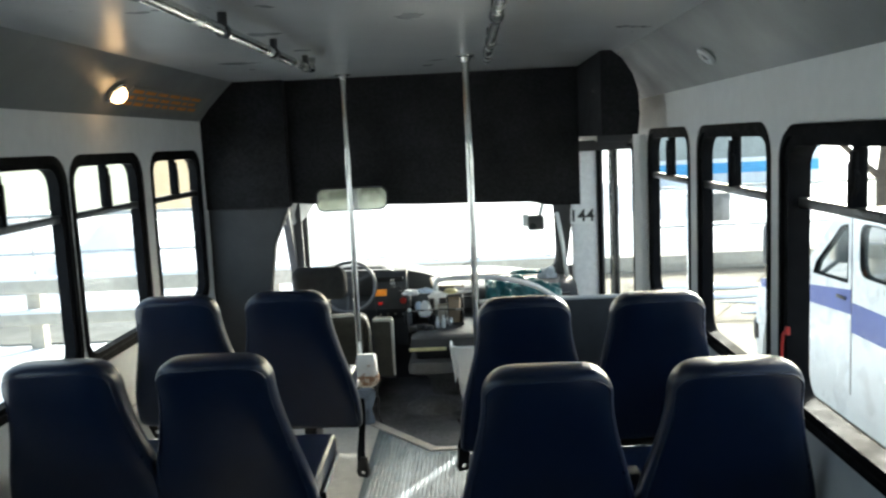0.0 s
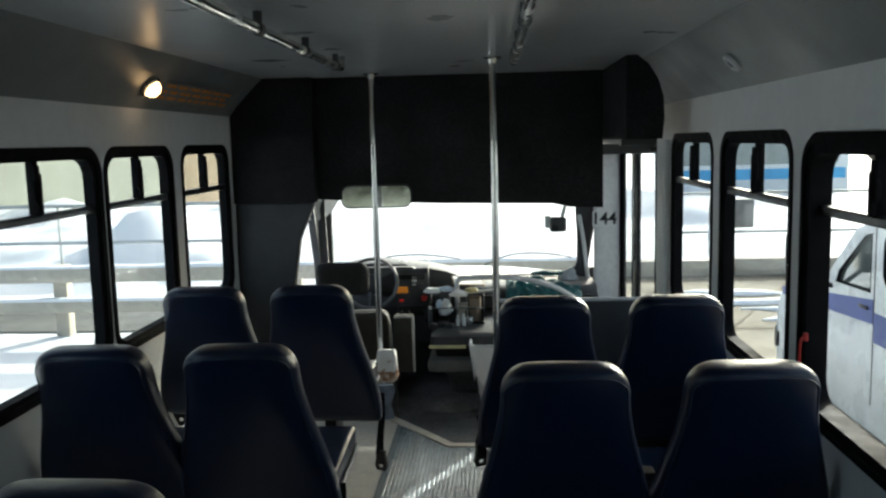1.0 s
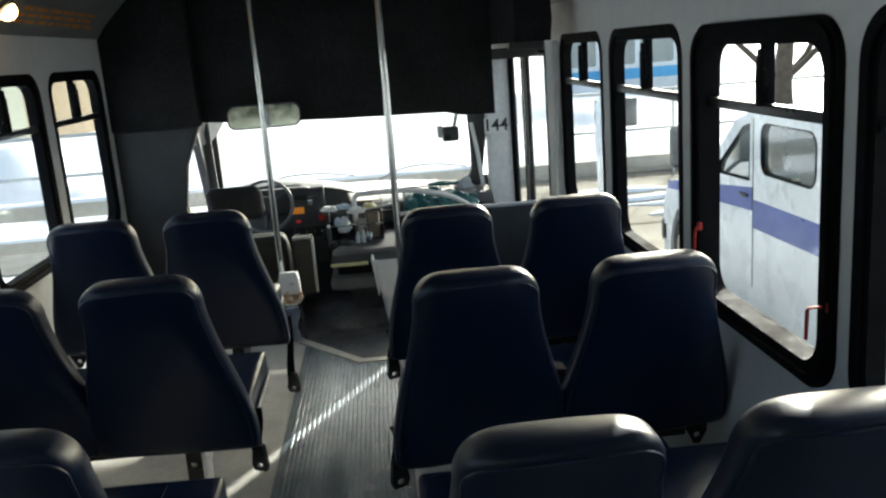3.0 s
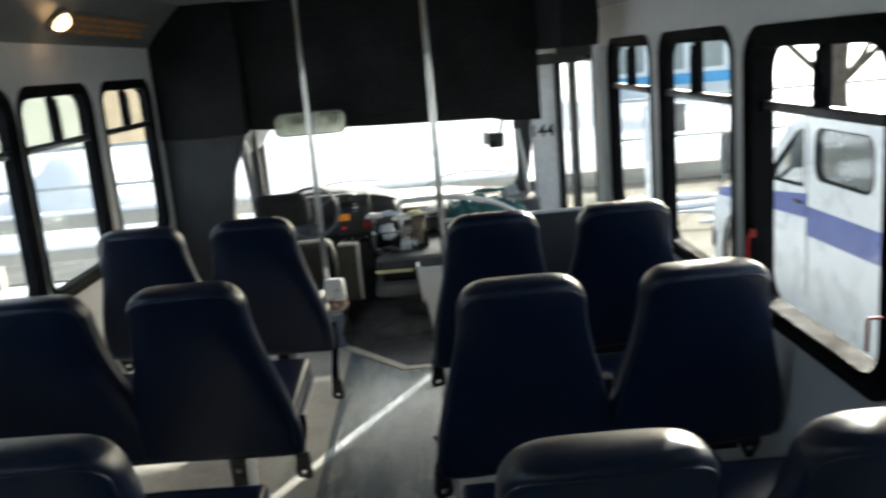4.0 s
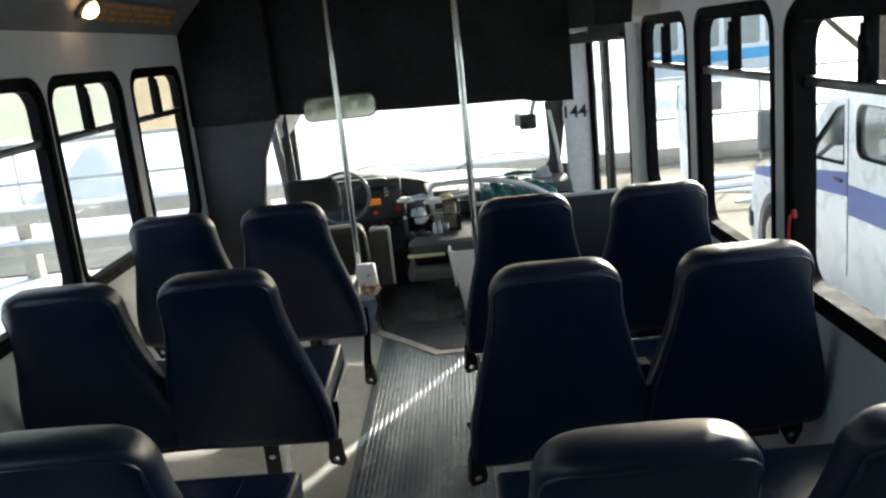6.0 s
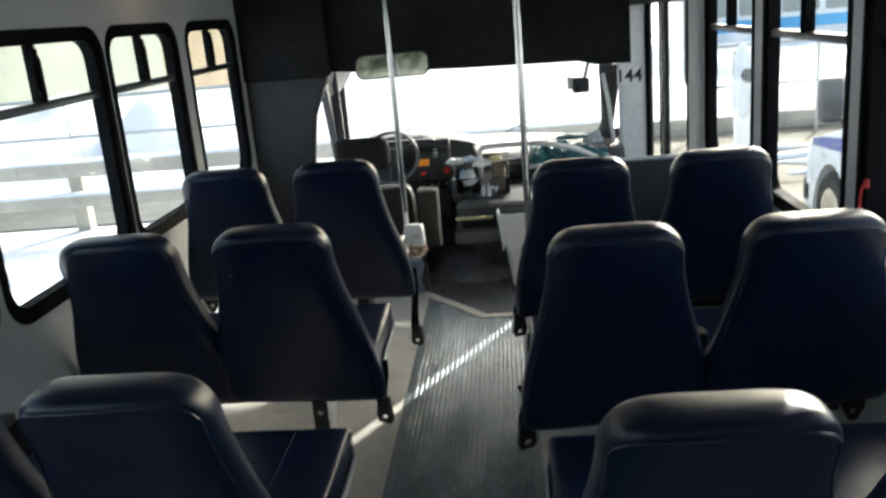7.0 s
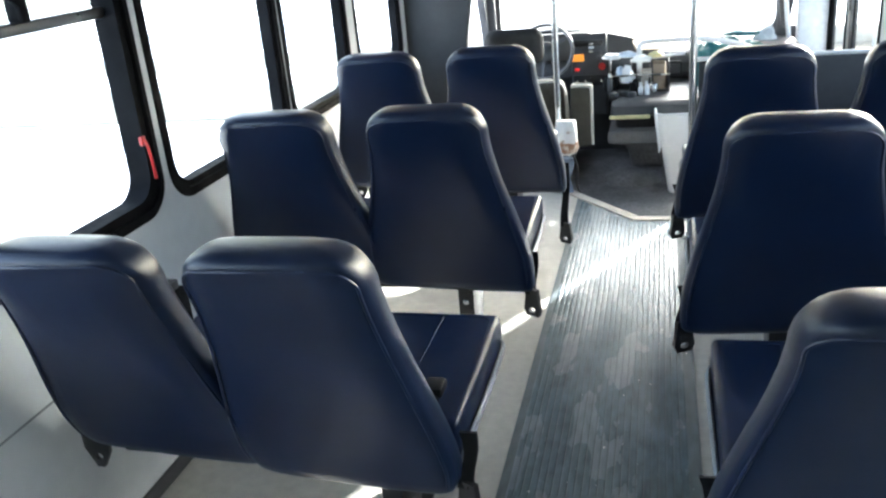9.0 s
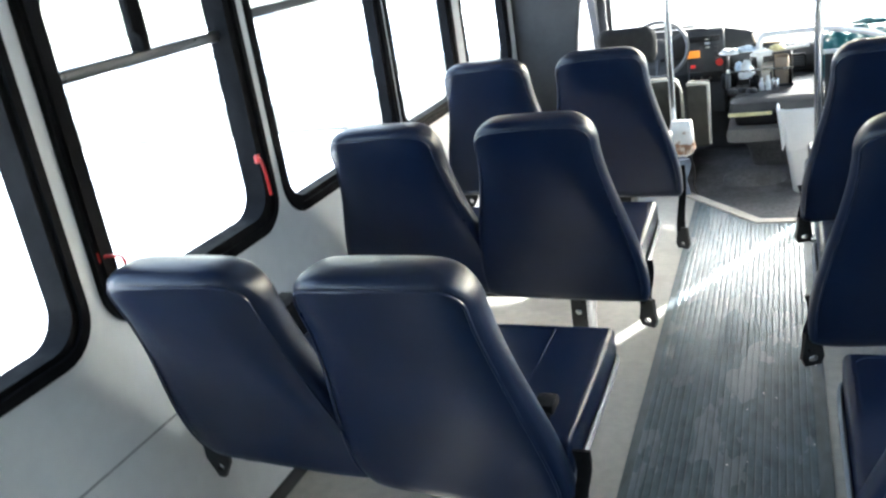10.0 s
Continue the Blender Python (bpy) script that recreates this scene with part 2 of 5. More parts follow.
def box(x0, x1, y0, y1, z0, z1, bevel=0.0, seg=2, bm=None):
    own = bmesh.new()
    vs = [own.verts.new((x, y, z)) for x in (x0, x1) for y in (y0, y1) for z in (z0, z1)]
    for f in ((0, 1, 3, 2), (4, 6, 7, 5), (0, 4, 5, 1), (2, 3, 7, 6), (0, 2, 6, 4), (1, 5, 7, 3)):
        own.faces.new([vs[i] for i in f])
    bmesh.ops.recalc_face_normals(own, faces=own.faces)
    if bevel:
        bmesh.ops.bevel(own, geom=own.edges[:], offset=bevel, segments=seg, profile=0.5, affect="EDGES")
    return own if bm is None else join(bm, own)


def join(bm, other):
    me = bpy.data.meshes.new("tmp")
    other.to_mesh(me)
    other.free()
    bm.from_mesh(me)
    bpy.data.meshes.remove(me)
    return bm


def prism(profile, axis, a, b, bevel=0.0, seg=2):
    """A closed profile of 2D points, drawn out along an axis from a to b. x: (y, z); y: (x, z); z: (x, y)."""
    bm = bmesh.new()

    def place(p, t):
        return {"x": (t, p[0], p[1]), "y": (p[0], t, p[1]), "z": (p[0], p[1], t)}[axis]
    lo = [bm.verts.new(place(p, a)) for p in profile]
    hi = [bm.verts.new(place(p, b)) for p in profile]
    bm.faces.new(lo)
    bm.faces.new(hi[::-1])
    for i in range(len(lo)):
        j = (i + 1) % len(lo)
        bm.faces.new((lo[i], hi[i], hi[j], lo[j]))
    bmesh.ops.recalc_face_normals(bm, faces=bm.faces)
    if bevel:
        bmesh.ops.bevel(bm, geom=[e for e in bm.edges if e.calc_face_angle(0) > 0.5], offset=bevel, segments=seg, profile=0.5, affect="EDGES")
    return bm


def smooth_line(points, per=6, closed=False):
    """A rounded line through points (Catmull-Rom)."""
    pts = [Vector(p) for p in points]
    n = len(pts)
    out = []
    for i in range(n if closed else n - 1):
        if closed:
            a, b, c, d = (pts[(i + k - 1) % n] for k in range(4))
        else:
            a, b, c, d = pts[max(i - 1, 0)], pts[i], pts[i + 1], pts[min(i + 2, n - 1)]
        for k in range(per):
            t = k / per
            out.append(0.5 * (2 * b + (c - a) * t + (2 * a - 5 * b + 4 * c - d) * t * t + (3 * b - a - 3 * c + d) * t ** 3))
    if not closed:
        out.append(pts[-1])
    return out


def tube(points, radius, sides=12, closed=False, bm=None, flat=1.0):
    """A round bar along a line of points. radius: a number or one for each point."""
    bm = bm or bmesh.new()
    pts = [Vector(p) for p in points]
    n = len(pts)
    rings, up = [], Vector((0.02, 0.03, 1))
    for i, p in enumerate(pts):
        q0 = pts[(i - 1) % n] if closed else pts[max(i - 1, 0)]
        q1 = pts[(i + 1) % n] if closed else pts[min(i + 1, n - 1)]
        d = (q1 - q0).normalized()
        if abs(d.dot(up.normalized())) > 0.95:
            up = Vector((1, 0.1, 0))
        s = d.cross(up).normalized()
        u = s.cross(d).normalized()
        up = u
        r = radius[i] if isinstance(radius, (list, tuple)) else radius
        rings.append([bm.verts.new(p + r * (math.cos(2 * math.pi * k / sides) * s + flat * math.sin(2 * math.pi * k / sides) * u)) for k in range(sides)])
    for i in range(n if closed else n - 1):
        a, b = rings[i], rings[(i + 1) % n]
        for k in range(sides):
            bm.faces.new((a[k], a[(k + 1) % sides], b[(k + 1) % sides], b[k]))
    if not closed:
        bm.faces.new(rings[0][::-1])
        bm.faces.new(rings[-1])
    return bm


def loft(rings, cap=True, closed=True):
    bm = bmesh.new()
    vr = [[bm.verts.new(p) for p in r] for r in rings]
    n = len(vr[0])
    for a, b in zip(vr, vr[1:]):
        for k in range(n if closed else n - 1):
            bm.faces.new((a[k], a[(k + 1) % n], b[(k + 1) % n], b[k]))
    if cap and closed:
        bm.faces.new(vr[0][::-1])
        bm.faces.new(vr[-1])
    return bm


def lathe(profile, sides=20, at=(0, 0, 0)):
    return loft([[(at[0] + r * math.cos(2 * math.pi * k / sides), at[1] + r * math.sin(2 * math.pi * k / sides), at[2] + z) for k in range(sides)] for r, z in profile])


def rounded(x0, x1, y0, y1, r, seg=7):
    """A rectangle with round corners as 2D points, counter-clockwise."""
    out = []
    for cx, cy, a in ((x1 - r, y0 + r, -90), (x1 - r, y1 - r, 0), (x0 + r, y1 - r, 90), (x0 + r, y0 + r, 180)):
        for k in range(seg + 1):
            t = radians(a + 90 * k / seg)
            out.append((cx + r * math.cos(t), cy + r * math.sin(t)))
    return out


def pierced(outline, holes, axis, a, b):
    """A sheet from a to b along an axis, with an outline and holes, all closed lines of 2D points."""
    def place(p, t):
        return {"x": (t, p[0], p[1]), "y": (p[0], t, p[1]), "z": (p[0], p[1], t)}[axis]
    bm = bmesh.new()
    edges, loops = [], []
    for line in (outline, *holes):
        vs = [bm.verts.new(place(p, a)) for p in line]
        loops.append(vs)
        edges += [bm.edges.new((vs[i], vs[(i + 1) % len(vs)])) for i in range(len(vs))]
    made = bmesh.ops.triangle_fill(bm, edges=edges, use_beauty=True)
    faces = [g for g in made["geom"] if isinstance(g, bmesh.types.BMFace)]
    ext = bmesh.ops.extrude_face_region(bm, geom=faces, use_keep_orig=True)
    shift = Vector(place((0, 0), b)) - Vector(place((0, 0), a))
    bmesh.ops.translate(bm, verts=[g for g in ext["geom"] if isinstance(g, bmesh.types.BMVert)], vec=shift)
    bmesh.ops.recalc_face_normals(bm, faces=bm.faces)
    return bm


def ring_frame(outer, inner, axis, a, b):
    return pierced(outer, [inner], axis, a, b)


# ---------------------------------------------------------------- bus shell
W, CEIL = 1.2, 1.91
Y_REAR, Y_FRONT = -1.6, 4.85
SILL, SILL_R, TOP, RAIL = 0.735, 0.70, 1.537, 1.316
# last two left windows are unseen, added to let light onto the left seats
LEFT_WIN = [(3.995, 4.70, 0), (3.185, 3.865, 0), (2.29, 3.135, 0), (1.505, 2.22, 1), (0.74, 1.455, 2), (-0.06, 0.67, 0), (-0.86, -0.13, 0)]
RIGHT_WIN = [(3.645, 4.45, 0), (2.69, 3.50, 0), (1.725, 2.55, 1), (0.90, 1.655, 0)]
DOOR = (4.68, 6.02)                  # entrance in the right-hand wall


def win_line(y0, y1, z0, z1, r=0.09):
    return rounded(y0, y1, z0, z1, r)


holes_l = [win_line(a + 0.012, b - 0.012, SILL + 0.012, TOP - 0.012) for a, b, _ in LEFT_WIN]
structure("wall_left", pierced([(Y_REAR, -0.3), (Y_FRONT, -0.3), (Y_FRONT, CEIL), (Y_REAR, CEIL)], holes_l, "x", -W, -W - 0.05), M_WALL, "light grey textured side wall panel of a bus", "wall")
holes_r = [win_line(a + 0.012, b - 0.012, SILL_R + 0.012, TOP - 0.012) for a, b, _ in RIGHT_WIN]
structure("wall_right", pierced([(Y_REAR, -0.3), (DOOR[0], -0.3), (DOOR[0], 1.5), (6.2, 1.5), (6.2, CEIL), (Y_REAR, CEIL)], holes_r, "x", W, W + 0.05), M_WALL, "light grey textured side wall panel of a bus", "wall")
rear_win = [rounded(-0.95, 0.65, 0.95, 1.55, 0.08)]
structure("wall_rear", pierced([(-W, -0.3), (W, -0.3), (W, CEIL), (-W, CEIL)], rear_win, "y", Y_REAR - 0.05, Y_REAR), M_WALL, "plain grey rear wall of a bus with one window", "wall")
for k, line in enumerate(rear_win):
    pane = structure(f"window_rear_{k + 1}", prism(line, "y", Y_REAR - 0.03, Y_REAR - 0.026), M_REARTINT, "tinted rear window pane", "window")
    pane.visible_shadow = False
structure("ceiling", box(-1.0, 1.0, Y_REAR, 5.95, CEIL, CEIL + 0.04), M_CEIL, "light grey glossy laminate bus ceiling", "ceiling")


def cove(side):
    prof = [(1.0, CEIL), (1.03, 1.885), (1.06, 1.855), (1.10, 1.815), (1.15, 1.765), (1.2, 1.705), (1.2, 1.95), (1.0, 1.95)]
    return prism([(side * x, z) for x, z in prof], "y", Y_REAR, 4.84)


structure("cove_left", cove(-1), M_COVE, "grey sloping cove panel between wall and ceiling", "cove", smooth=50)
structure("cove_right", cove(1), M_COVE, "grey sloping cove panel between wall and ceiling", "cove", smooth=50)

# raised passenger floor, cut off slantwise at the front
floor_edge = [(-W, 4.70), (-0.42, 4.70), (0.045, 4.17), (W, 4.17)]
structure("floor", prism([(-W, Y_REAR), (W, Y_REAR)] + floor_edge[::-1], "z", -0.3, 0.0), M_FLOOR, "pale grey speckled vinyl floor with scuffs", "floor")
structure("cab_floor", box(-1.2, 1.25, 4.1, 6.6, -0.36, -0.12), M_CABFLOOR, "dark worn rubber matting of the driver's cab", "floor")


def bus_window(name, side, y0, y1, thick):
    wx, sill = side * W, SILL if side < 0 else SILL_R
    holder = tagged(new(name), "black rubber framed sliding bus window with a low sill" if thick != 1 else "black framed emergency exit window with red release levers", "window", kind="structure")
    fr = (0.034, 0.058, 0.046)[thick]
    outer, inner = win_line(y0, y1, sill, TOP, 0.10), win_line(y0 + fr, y1 - fr, sill + fr * 0.95, TOP - fr, 0.075)
    rail_z = 1.28 if name == "window_left_4" else RAIL
    if thick:
        part("window_frame", ring_frame(outer, inner, "x", wx - side * 0.016, wx + side * 0.048), M_RUBBER, holder)
        part("gasket", ring_frame(win_line(y0 + 0.012, y1 - 0.012, sill + 0.012, TOP - 0.012, 0.09), win_line(y0 + 0.03, y1 - 0.03, sill + 0.03, TOP - 0.03, 0.082), "x", wx - side * 0.026, wx - side * 0.012), M_RUBBER, holder)
    else:
        part("window_frame", ring_frame(win_line(y0 + 0.009, y1 - 0.009, sill + 0.009, TOP - 0.009, 0.09), inner, "x", wx + side * 0.006, wx + side * 0.048), M_RUBBER, holder)
        part("gasket", ring_frame(win_line(y0 - 0.016, y1 + 0.016, sill - 0.012, TOP + 0.012, 0.108), win_line(y0 + 0.015, y1 - 0.015, sill + 0.015, TOP - 0.015, 0.086), "x", wx - side * 0.004, wx + side * 0.012), M_RUBBER, holder)
    r0, r1 = sorted((wx + side * 0.012, wx + side * 0.04))
    part("rail", box(r0, r1, y0 + fr, y1 - fr, rail_z - 0.014, rail_z + 0.014, 0.005, 3), M_TRACK, holder, "dark anodised slider track", smooth=30)
    mid = (y0 + y1) / 2
    part("divider", box(r0, r1, mid - 0.016, mid + 0.016, rail_z + 0.013, TOP - fr + 0.003, 0.004), M_RUBBER, holder, smooth=30)
    # finger latch: a stepped black bar standing proud of the divider
    zt = TOP - fr - 0.012
    steps = [(mid - 0.02, rail_z + 0.012), (mid + 0.006, rail_z + 0.012), (mid + 0.006, zt - 0.03), (mid - 0.004, zt - 0.025), (mid - 0.004, zt), (mid - 0.028, zt), (mid - 0.028, zt - 0.045), (mid - 0.04, zt - 0.055), (mid - 0.04, rail_z + 0.06), (mid - 0.02, rail_z + 0.045)]
    part("latch", prism(steps, "x", wx - side * 0.004, wx + side * 0.011, 0.003), M_RUBBER, holder, "black finger latch", smooth=30)
    g0, g1 = sorted((wx + side * 0.041, wx + side * 0.045))
    for nm, a, b, c, d, m in (("lower_pane", y0 + fr * 0.5, y1 - fr * 0.5, sill + 0.02, rail_z - 0.008, M_GLASS), ("upper_pane", y0 + fr * 0.5, mid - 0.01, rail_z + 0.008, TOP - 0.02, M_TINT), ("upper_pane", mid + 0.01, y1 - fr * 0.5, rail_z + 0.008, TOP - 0.02, M_TINT)):
        ob = part(nm, box(g0, g1, a, b, c, d), m, holder)
        ob.visible_shadow = False
    if thick == 1:
        # red release levers: a flat handle on a pivot at each lower corner
        far = [(wx - side * 0.022, y1 - 0.06, 0.945), (wx - side * 0.03, y1 - 0.064, 0.935), (wx - side * 0.032, y1 - 0.06, 0.9), (wx - side * 0.03, y1 - 0.054, 0.84)]
        near = [(wx - side * 0.022, y0 + 0.02, 0.915), (wx - side * 0.034, y0 + 0.03, 0.913), (wx - side * 0.04, y0 + 0.052, 0.903), (wx - side * 0.038, y0 + 0.06, 0.88), (wx - side * 0.034, y0 + 0.07, 0.825)]
        for line in (far, near):
            lever = part("release_lever", tube(smooth_line(line, 4), 0.005, 8, flat=0.7), M_RED, holder, "red release lever")
            x, y, z = line[0]
            part("pivot", box(min(x, x + side * 0.012), max(x, x + side * 0.012), y - 0.009, y + 0.009, z - 0.012, z + 0.012, 0.003), M_RED, lever)
    return holder


for i, (a, b, k) in enumerate(LEFT_WIN):
    bus_window(f"window_left_{i + 1}", -1, a, b, k)
for i, (a, b, k) in enumerate(RIGHT_WIN):
    bus_window(f"window_right_{i + 1}", 1, a, b, k)

# panel joint along the lower left wall
structure("wall_joint", prism([(-W, 0.467), (-W + 0.0015, 0.468), (-W + 0.0015, 0.472), (-W, 0.473)], "y", Y_REAR, 4.6), M_EDGE, "thin grimy joint along the wall panel", "trim")
# baseboard strip where wall meets floor
for side in (-1, 1):
    structure("baseboard_left" if side < 0 else "baseboard_right", box(*sorted((side * W, side * (W - 0.012))), Y_REAR, 4.68 if side < 0 else 4.15, 0.0, 0.045, 0.004), M_DKGREY, "dark grey rubber strip along the foot of the wall", "baseboard")

# front bulkhead: carpeted panel over the cab opening, grey panel behind the driver
structure("bulkhead_header", prism([(-0.74, 1.225), (-0.5, 1.205), (0.0, 1.185), (0.62, 1.172), (0.71, 1.15), (0.9, 1.145), (0.9, CEIL), (-0.74, CEIL)], "y", 4.86, 4.92), M_CARPET, "black carpeted header panel above the cab opening", "panel")
structure("bulkhead_left", pierced([(-W, 1.21), (-0.73, 1.21), (-0.73, CEIL), (-1.0, CEIL), (-1.06, 1.86), (-1.13, 1.79), (-W, 1.70)], [], "y", 4.78, 4.86), M_CARPET, "black carpeted corner panel beside the header", "panel")
structure("bulkhead_lower_left", prism([(-W, -0.3), (-0.87, -0.3), (-0.87, 0.75), (-0.83, 1.0), (-0.74, 1.21), (-W, 1.21)], "y", 4.80, 4.86, 0.01), M_PANEL, "dark grey moulded panel behind the driver's door", "panel")
structure("bulkhead_box", pierced([(0.9, 1.525), (1.065, 1.525), (1.075, 1.62), (1.07, 1.72), (1.045, 1.80), (1.0, 1.87), (0.95, CEIL), (0.9, CEIL)], [], "y", 4.02, 4.86), M_CARPET, "black carpeted locker over the entrance steps", "locker")


# ---------------------------------------------------------------- passenger seats
def back_shape(v, h, lean):
    """Half width, half thickness and y of a seat back from its foot (0) to its top (1)."""
    foot_w = 0.236 if lean == 0.225 else 0.256
    s = min(max((v - 0.16) / 0.66, 0), 1)
    s = 0.45 * s + 0.55 * s * s * (3 - 2 * s)
    a = foot_w - (foot_w - 0.170) * s
    b = 0.057 - 0.006 * math.sin(math.pi * min(v * 1.2, 1)) + 0.008 * max(0, v - 0.6) / 0.4
    z = v * h
    top = max(0.0, (z - (h - 0.085)) / 0.085)
    a -= 0.085 * (1 - math.sqrt(max(0.0, 1 - top ** 2)))
    t2 = max(0.0, (z - (h - 0.032)) / 0.032)
    b *= 0.25 + 0.75 * math.sqrt(max(0.0, 1 - t2 ** 2))
    low = 0.07 if lean > 0.2 else 0.03
    a -= low * 0.8 * (1 - math.sqrt(max(0.0, 1 - max(0.0, (low - z) / low) ** 2)))
    t3 = max(0.0, (0.03 - z) / 0.03)
    b *= 0.3 + 0.7 * math.sqrt(max(0.0, 1 - t3 ** 2))
    return a, b, 0.014 - lean * v ** 1.1 - 0.012 * math.sin(math.pi * v)


def back_rings(h, lean, foot=0.352, cant=0.0, shift=0.0):
    rings = []
    for v in (0, 0.012, 0.035, 0.07, 0.13, 0.2, 0.28, 0.36, 0.44, 0.52, 0.6, 0.68, 0.76, 0.83, 0.87, 0.9, 0.925, 0.945, 0.96, 0.972, 0.983, 0.992, 1.0):
        a, b, yc = back_shape(v, h, lean)
        n, ring = 4.0, []
        for k in range(40):
            t = 2 * math.pi * k / 40
            c, s = math.cos(t), math.sin(t)
            p = Vector((a * c * 7, v * h * 5, 3.0 * (s > 0) + lean * 40))
            sag = 0.006 * math.sin(6 * v + 3 * c) * (s < 0) + (0.004 * noise.noise(p) + 0.0015 * noise.noise(p * 3.1)) * min(1, 4 * v, 6 * (1 - v))
            x = a * math.copysign(abs(c) ** (2 / n), c)
            ring.append((x, yc + b * math.copysign(abs(s) ** (2 / n), s) + sag, foot + v * h + cant * (x + shift) * (1 - v) ** 2))
        rings.append(ring)
    return rings


def back_piping(h, lean, weight, foot=0.352, cant=0.0, shift=0.0):
    """The welt that runs over the top of a back and down its sides."""
    side = [0.06, 0.14, 0.24, 0.34, 0.44, 0.54, 0.64, 0.72, 0.79, 0.85, 0.89]
    pts = [(back_shape(v, h, lean)[0] * 0.93, v) for v in side]
    c = back_shape(0.85, h, lean)[0]
    pts += [(c - 0.03, 0.925), (c - 0.06, 0.945), (0.04, 0.952), (-0.04, 0.952), (-c + 0.06, 0.945), (-c + 0.03, 0.925)]
    pts += [(-x, v) for x, v in pts[:len(side)][::-1]]
    line = []
    for x, v in pts:
        a, b, yc = back_shape(v, h, lean)
        bb = b * max(0.0, 1 - min(abs(x) / a, 0.999) ** 4.0) ** (1 / 4.0)
        line.append((x, yc - bb + 0.006 * math.sin(6 * v + 3 * x / a) - 0.0012, foot + v * h + cant * (x + shift) * (1 - v) ** 2))
    return tube(smooth_line(line, 3), weight, 6)


def cushion_bm(w=0.435, d=0.48, z0=0.355, z1=0.452):
    bm = bmesh.new()
    own = box(-w / 2, w / 2, 0.02, d + 0.02, z0, z1)
    bmesh.ops.bevel(own, geom=own.edges[:], offset=0.016, segments=3, profile=0.5, affect="EDGES")
    for v in own.verts:
        v.co.z += 0.02 * (v.co.y / d) - 0.006 * math.cos(v.co.x / w * math.pi) * (v.co.z > (z0 + z1) / 2)
    return join(bm, own)


def double_seat(aisle, h=0.615, lean=0.19, off=0.225, hang=0.26, inset=0.0):
    """Two seats on one frame; aisle: +1 when the aisle is on the seat's right. The back's foot stands at y = 0."""
    seat = thing("double_seat", "navy blue vinyl double bus seat on a black steel pedestal", "bus seat", group="rows of passenger seats")
    for s in (aisle, -aisle):
        tilt = -aisle * (0.085 if lean > 0.2 else 0.05)
        b = part("backrest", loft(back_rings(h, lean, cant=tilt, shift=s * off)), M_VINYL, seat, smooth=60)
        b.location = (s * off, 0, 0)
        p = part("piping", back_piping(h, lean, 0.0032 if lean > 0.2 else 0.0026, cant=tilt, shift=s * off), M_PIPING, b, smooth=60)
        c = part("cushion", cushion_bm(), M_VINYL, seat, smooth=60)
        c.location = (s * off - aisle * inset, 0.035, 0)
        welt = [(x, y, 0.448 + 0.02 * y / 0.43) for x, y in rounded(-0.196, 0.196, 0.05, 0.475, 0.03, 3)]
        part("edge_welt", tube([(aisle * 0.2165, 0.04, 0.372), (aisle * 0.2175, 0.25, 0.38), (aisle * 0.2165, 0.48, 0.392)], 0.0035, 6), M_WELT, c)
        part("edge_welt", tube([(aisle * 0.205, 0.04, 0.445), (aisle * 0.208, 0.25, 0.452), (aisle * 0.208, 0.48, 0.460)], 0.0035, 6), M_WELT, c)
        part("piping", tube(welt, 0.0024, 6, closed=True), M_PIPING, c)
        part("seam", tube([(0.07 * aisle, 0.06, 0.4515), (0.07 * aisle, 0.25, 0.460), (0.07 * aisle, 0.47, 0.471)], 0.003, 6), M_PIPING, c)
    part("frame", join(box(-0.40, 0.40, 0.05, 0.09, 0.315, 0.352, 0.004), box(-0.40, 0.40, 0.36, 0.40, 0.315, 0.352, 0.004)), M_BLACK, seat, smooth=30)
    # pedestal: a plate with punched holes, standing on a floor track
    edge = off + 0.2175 - inset
    legx = aisle * 0.222
    leg = pierced([(legx - 0.026, 0.0), (legx + 0.026, 0.0), (legx + 0.026, 0.318), (legx - 0.026, 0.318)], [[(legx + 0.011 * math.cos(2 * math.pi * k / 12), 0.10 + 0.011 * math.sin(2 * math.pi * k / 12)) for k in range(12)]], "y", 0.15, 0.158)
    part("leg", leg, M_BLACK, seat, smooth=30)
    part("bolt", lathe([(0.001, 0), (0.011, 0), (0.011, 0.005), (0.006, 0.009), (0.001, 0.009)], 12), M_STEEL, seat).matrix_local = pose(legx, 0.15, 0.222, 90)
    part("side_trim", tube(smooth_line([(aisle * (edge + 0.006), 0.06, 0.372), (aisle * (edge + 0.008), 0.25, 0.38), (aisle * (edge + 0.008), 0.47, 0.394), (aisle * edge, 0.51, 0.402)], 4), 0.006, 8, flat=1.8), M_EDGE, seat, "pale grey edge trim")
    wedge = prism([(0.158, 0.012), (0.26, 0.012), (0.37, 0.318), (0.158, 0.318)], "x", legx - 0.02, legx + 0.024, 0.004)
    part("pedestal", wedge, M_BLACK, seat, smooth=30)
    part("floor_track", box(legx - 0.022, legx + 0.022, 0.02, 0.42, 0.0, 0.012, 0.003), M_BLACK, seat, smooth=30)
    # bracket with an eye at the wall end
    wx = -aisle * 0.405
    eye = [[(wx + 0.010 * math.cos(2 * math.pi * k / 12), 0.352 + 0.010 * math.sin(2 * math.pi * k / 12)) for k in range(12)]]
    part("wall_bracket", pierced([(wx - 0.034, 0.43), (wx + 0.034, 0.43), (wx + 0.03, 0.365), (wx + 0.008, 0.325), (wx - 0.01, 0.325), (wx - 0.034, 0.375)], eye, "y", -0.03, -0.02), M_BLACK, seat, smooth=30)
    # belts: a short strap with a slotted tongue hanging in the aisle, stalks between the cushions
    ax = aisle * (edge + inset + 0.028)
    rings = []
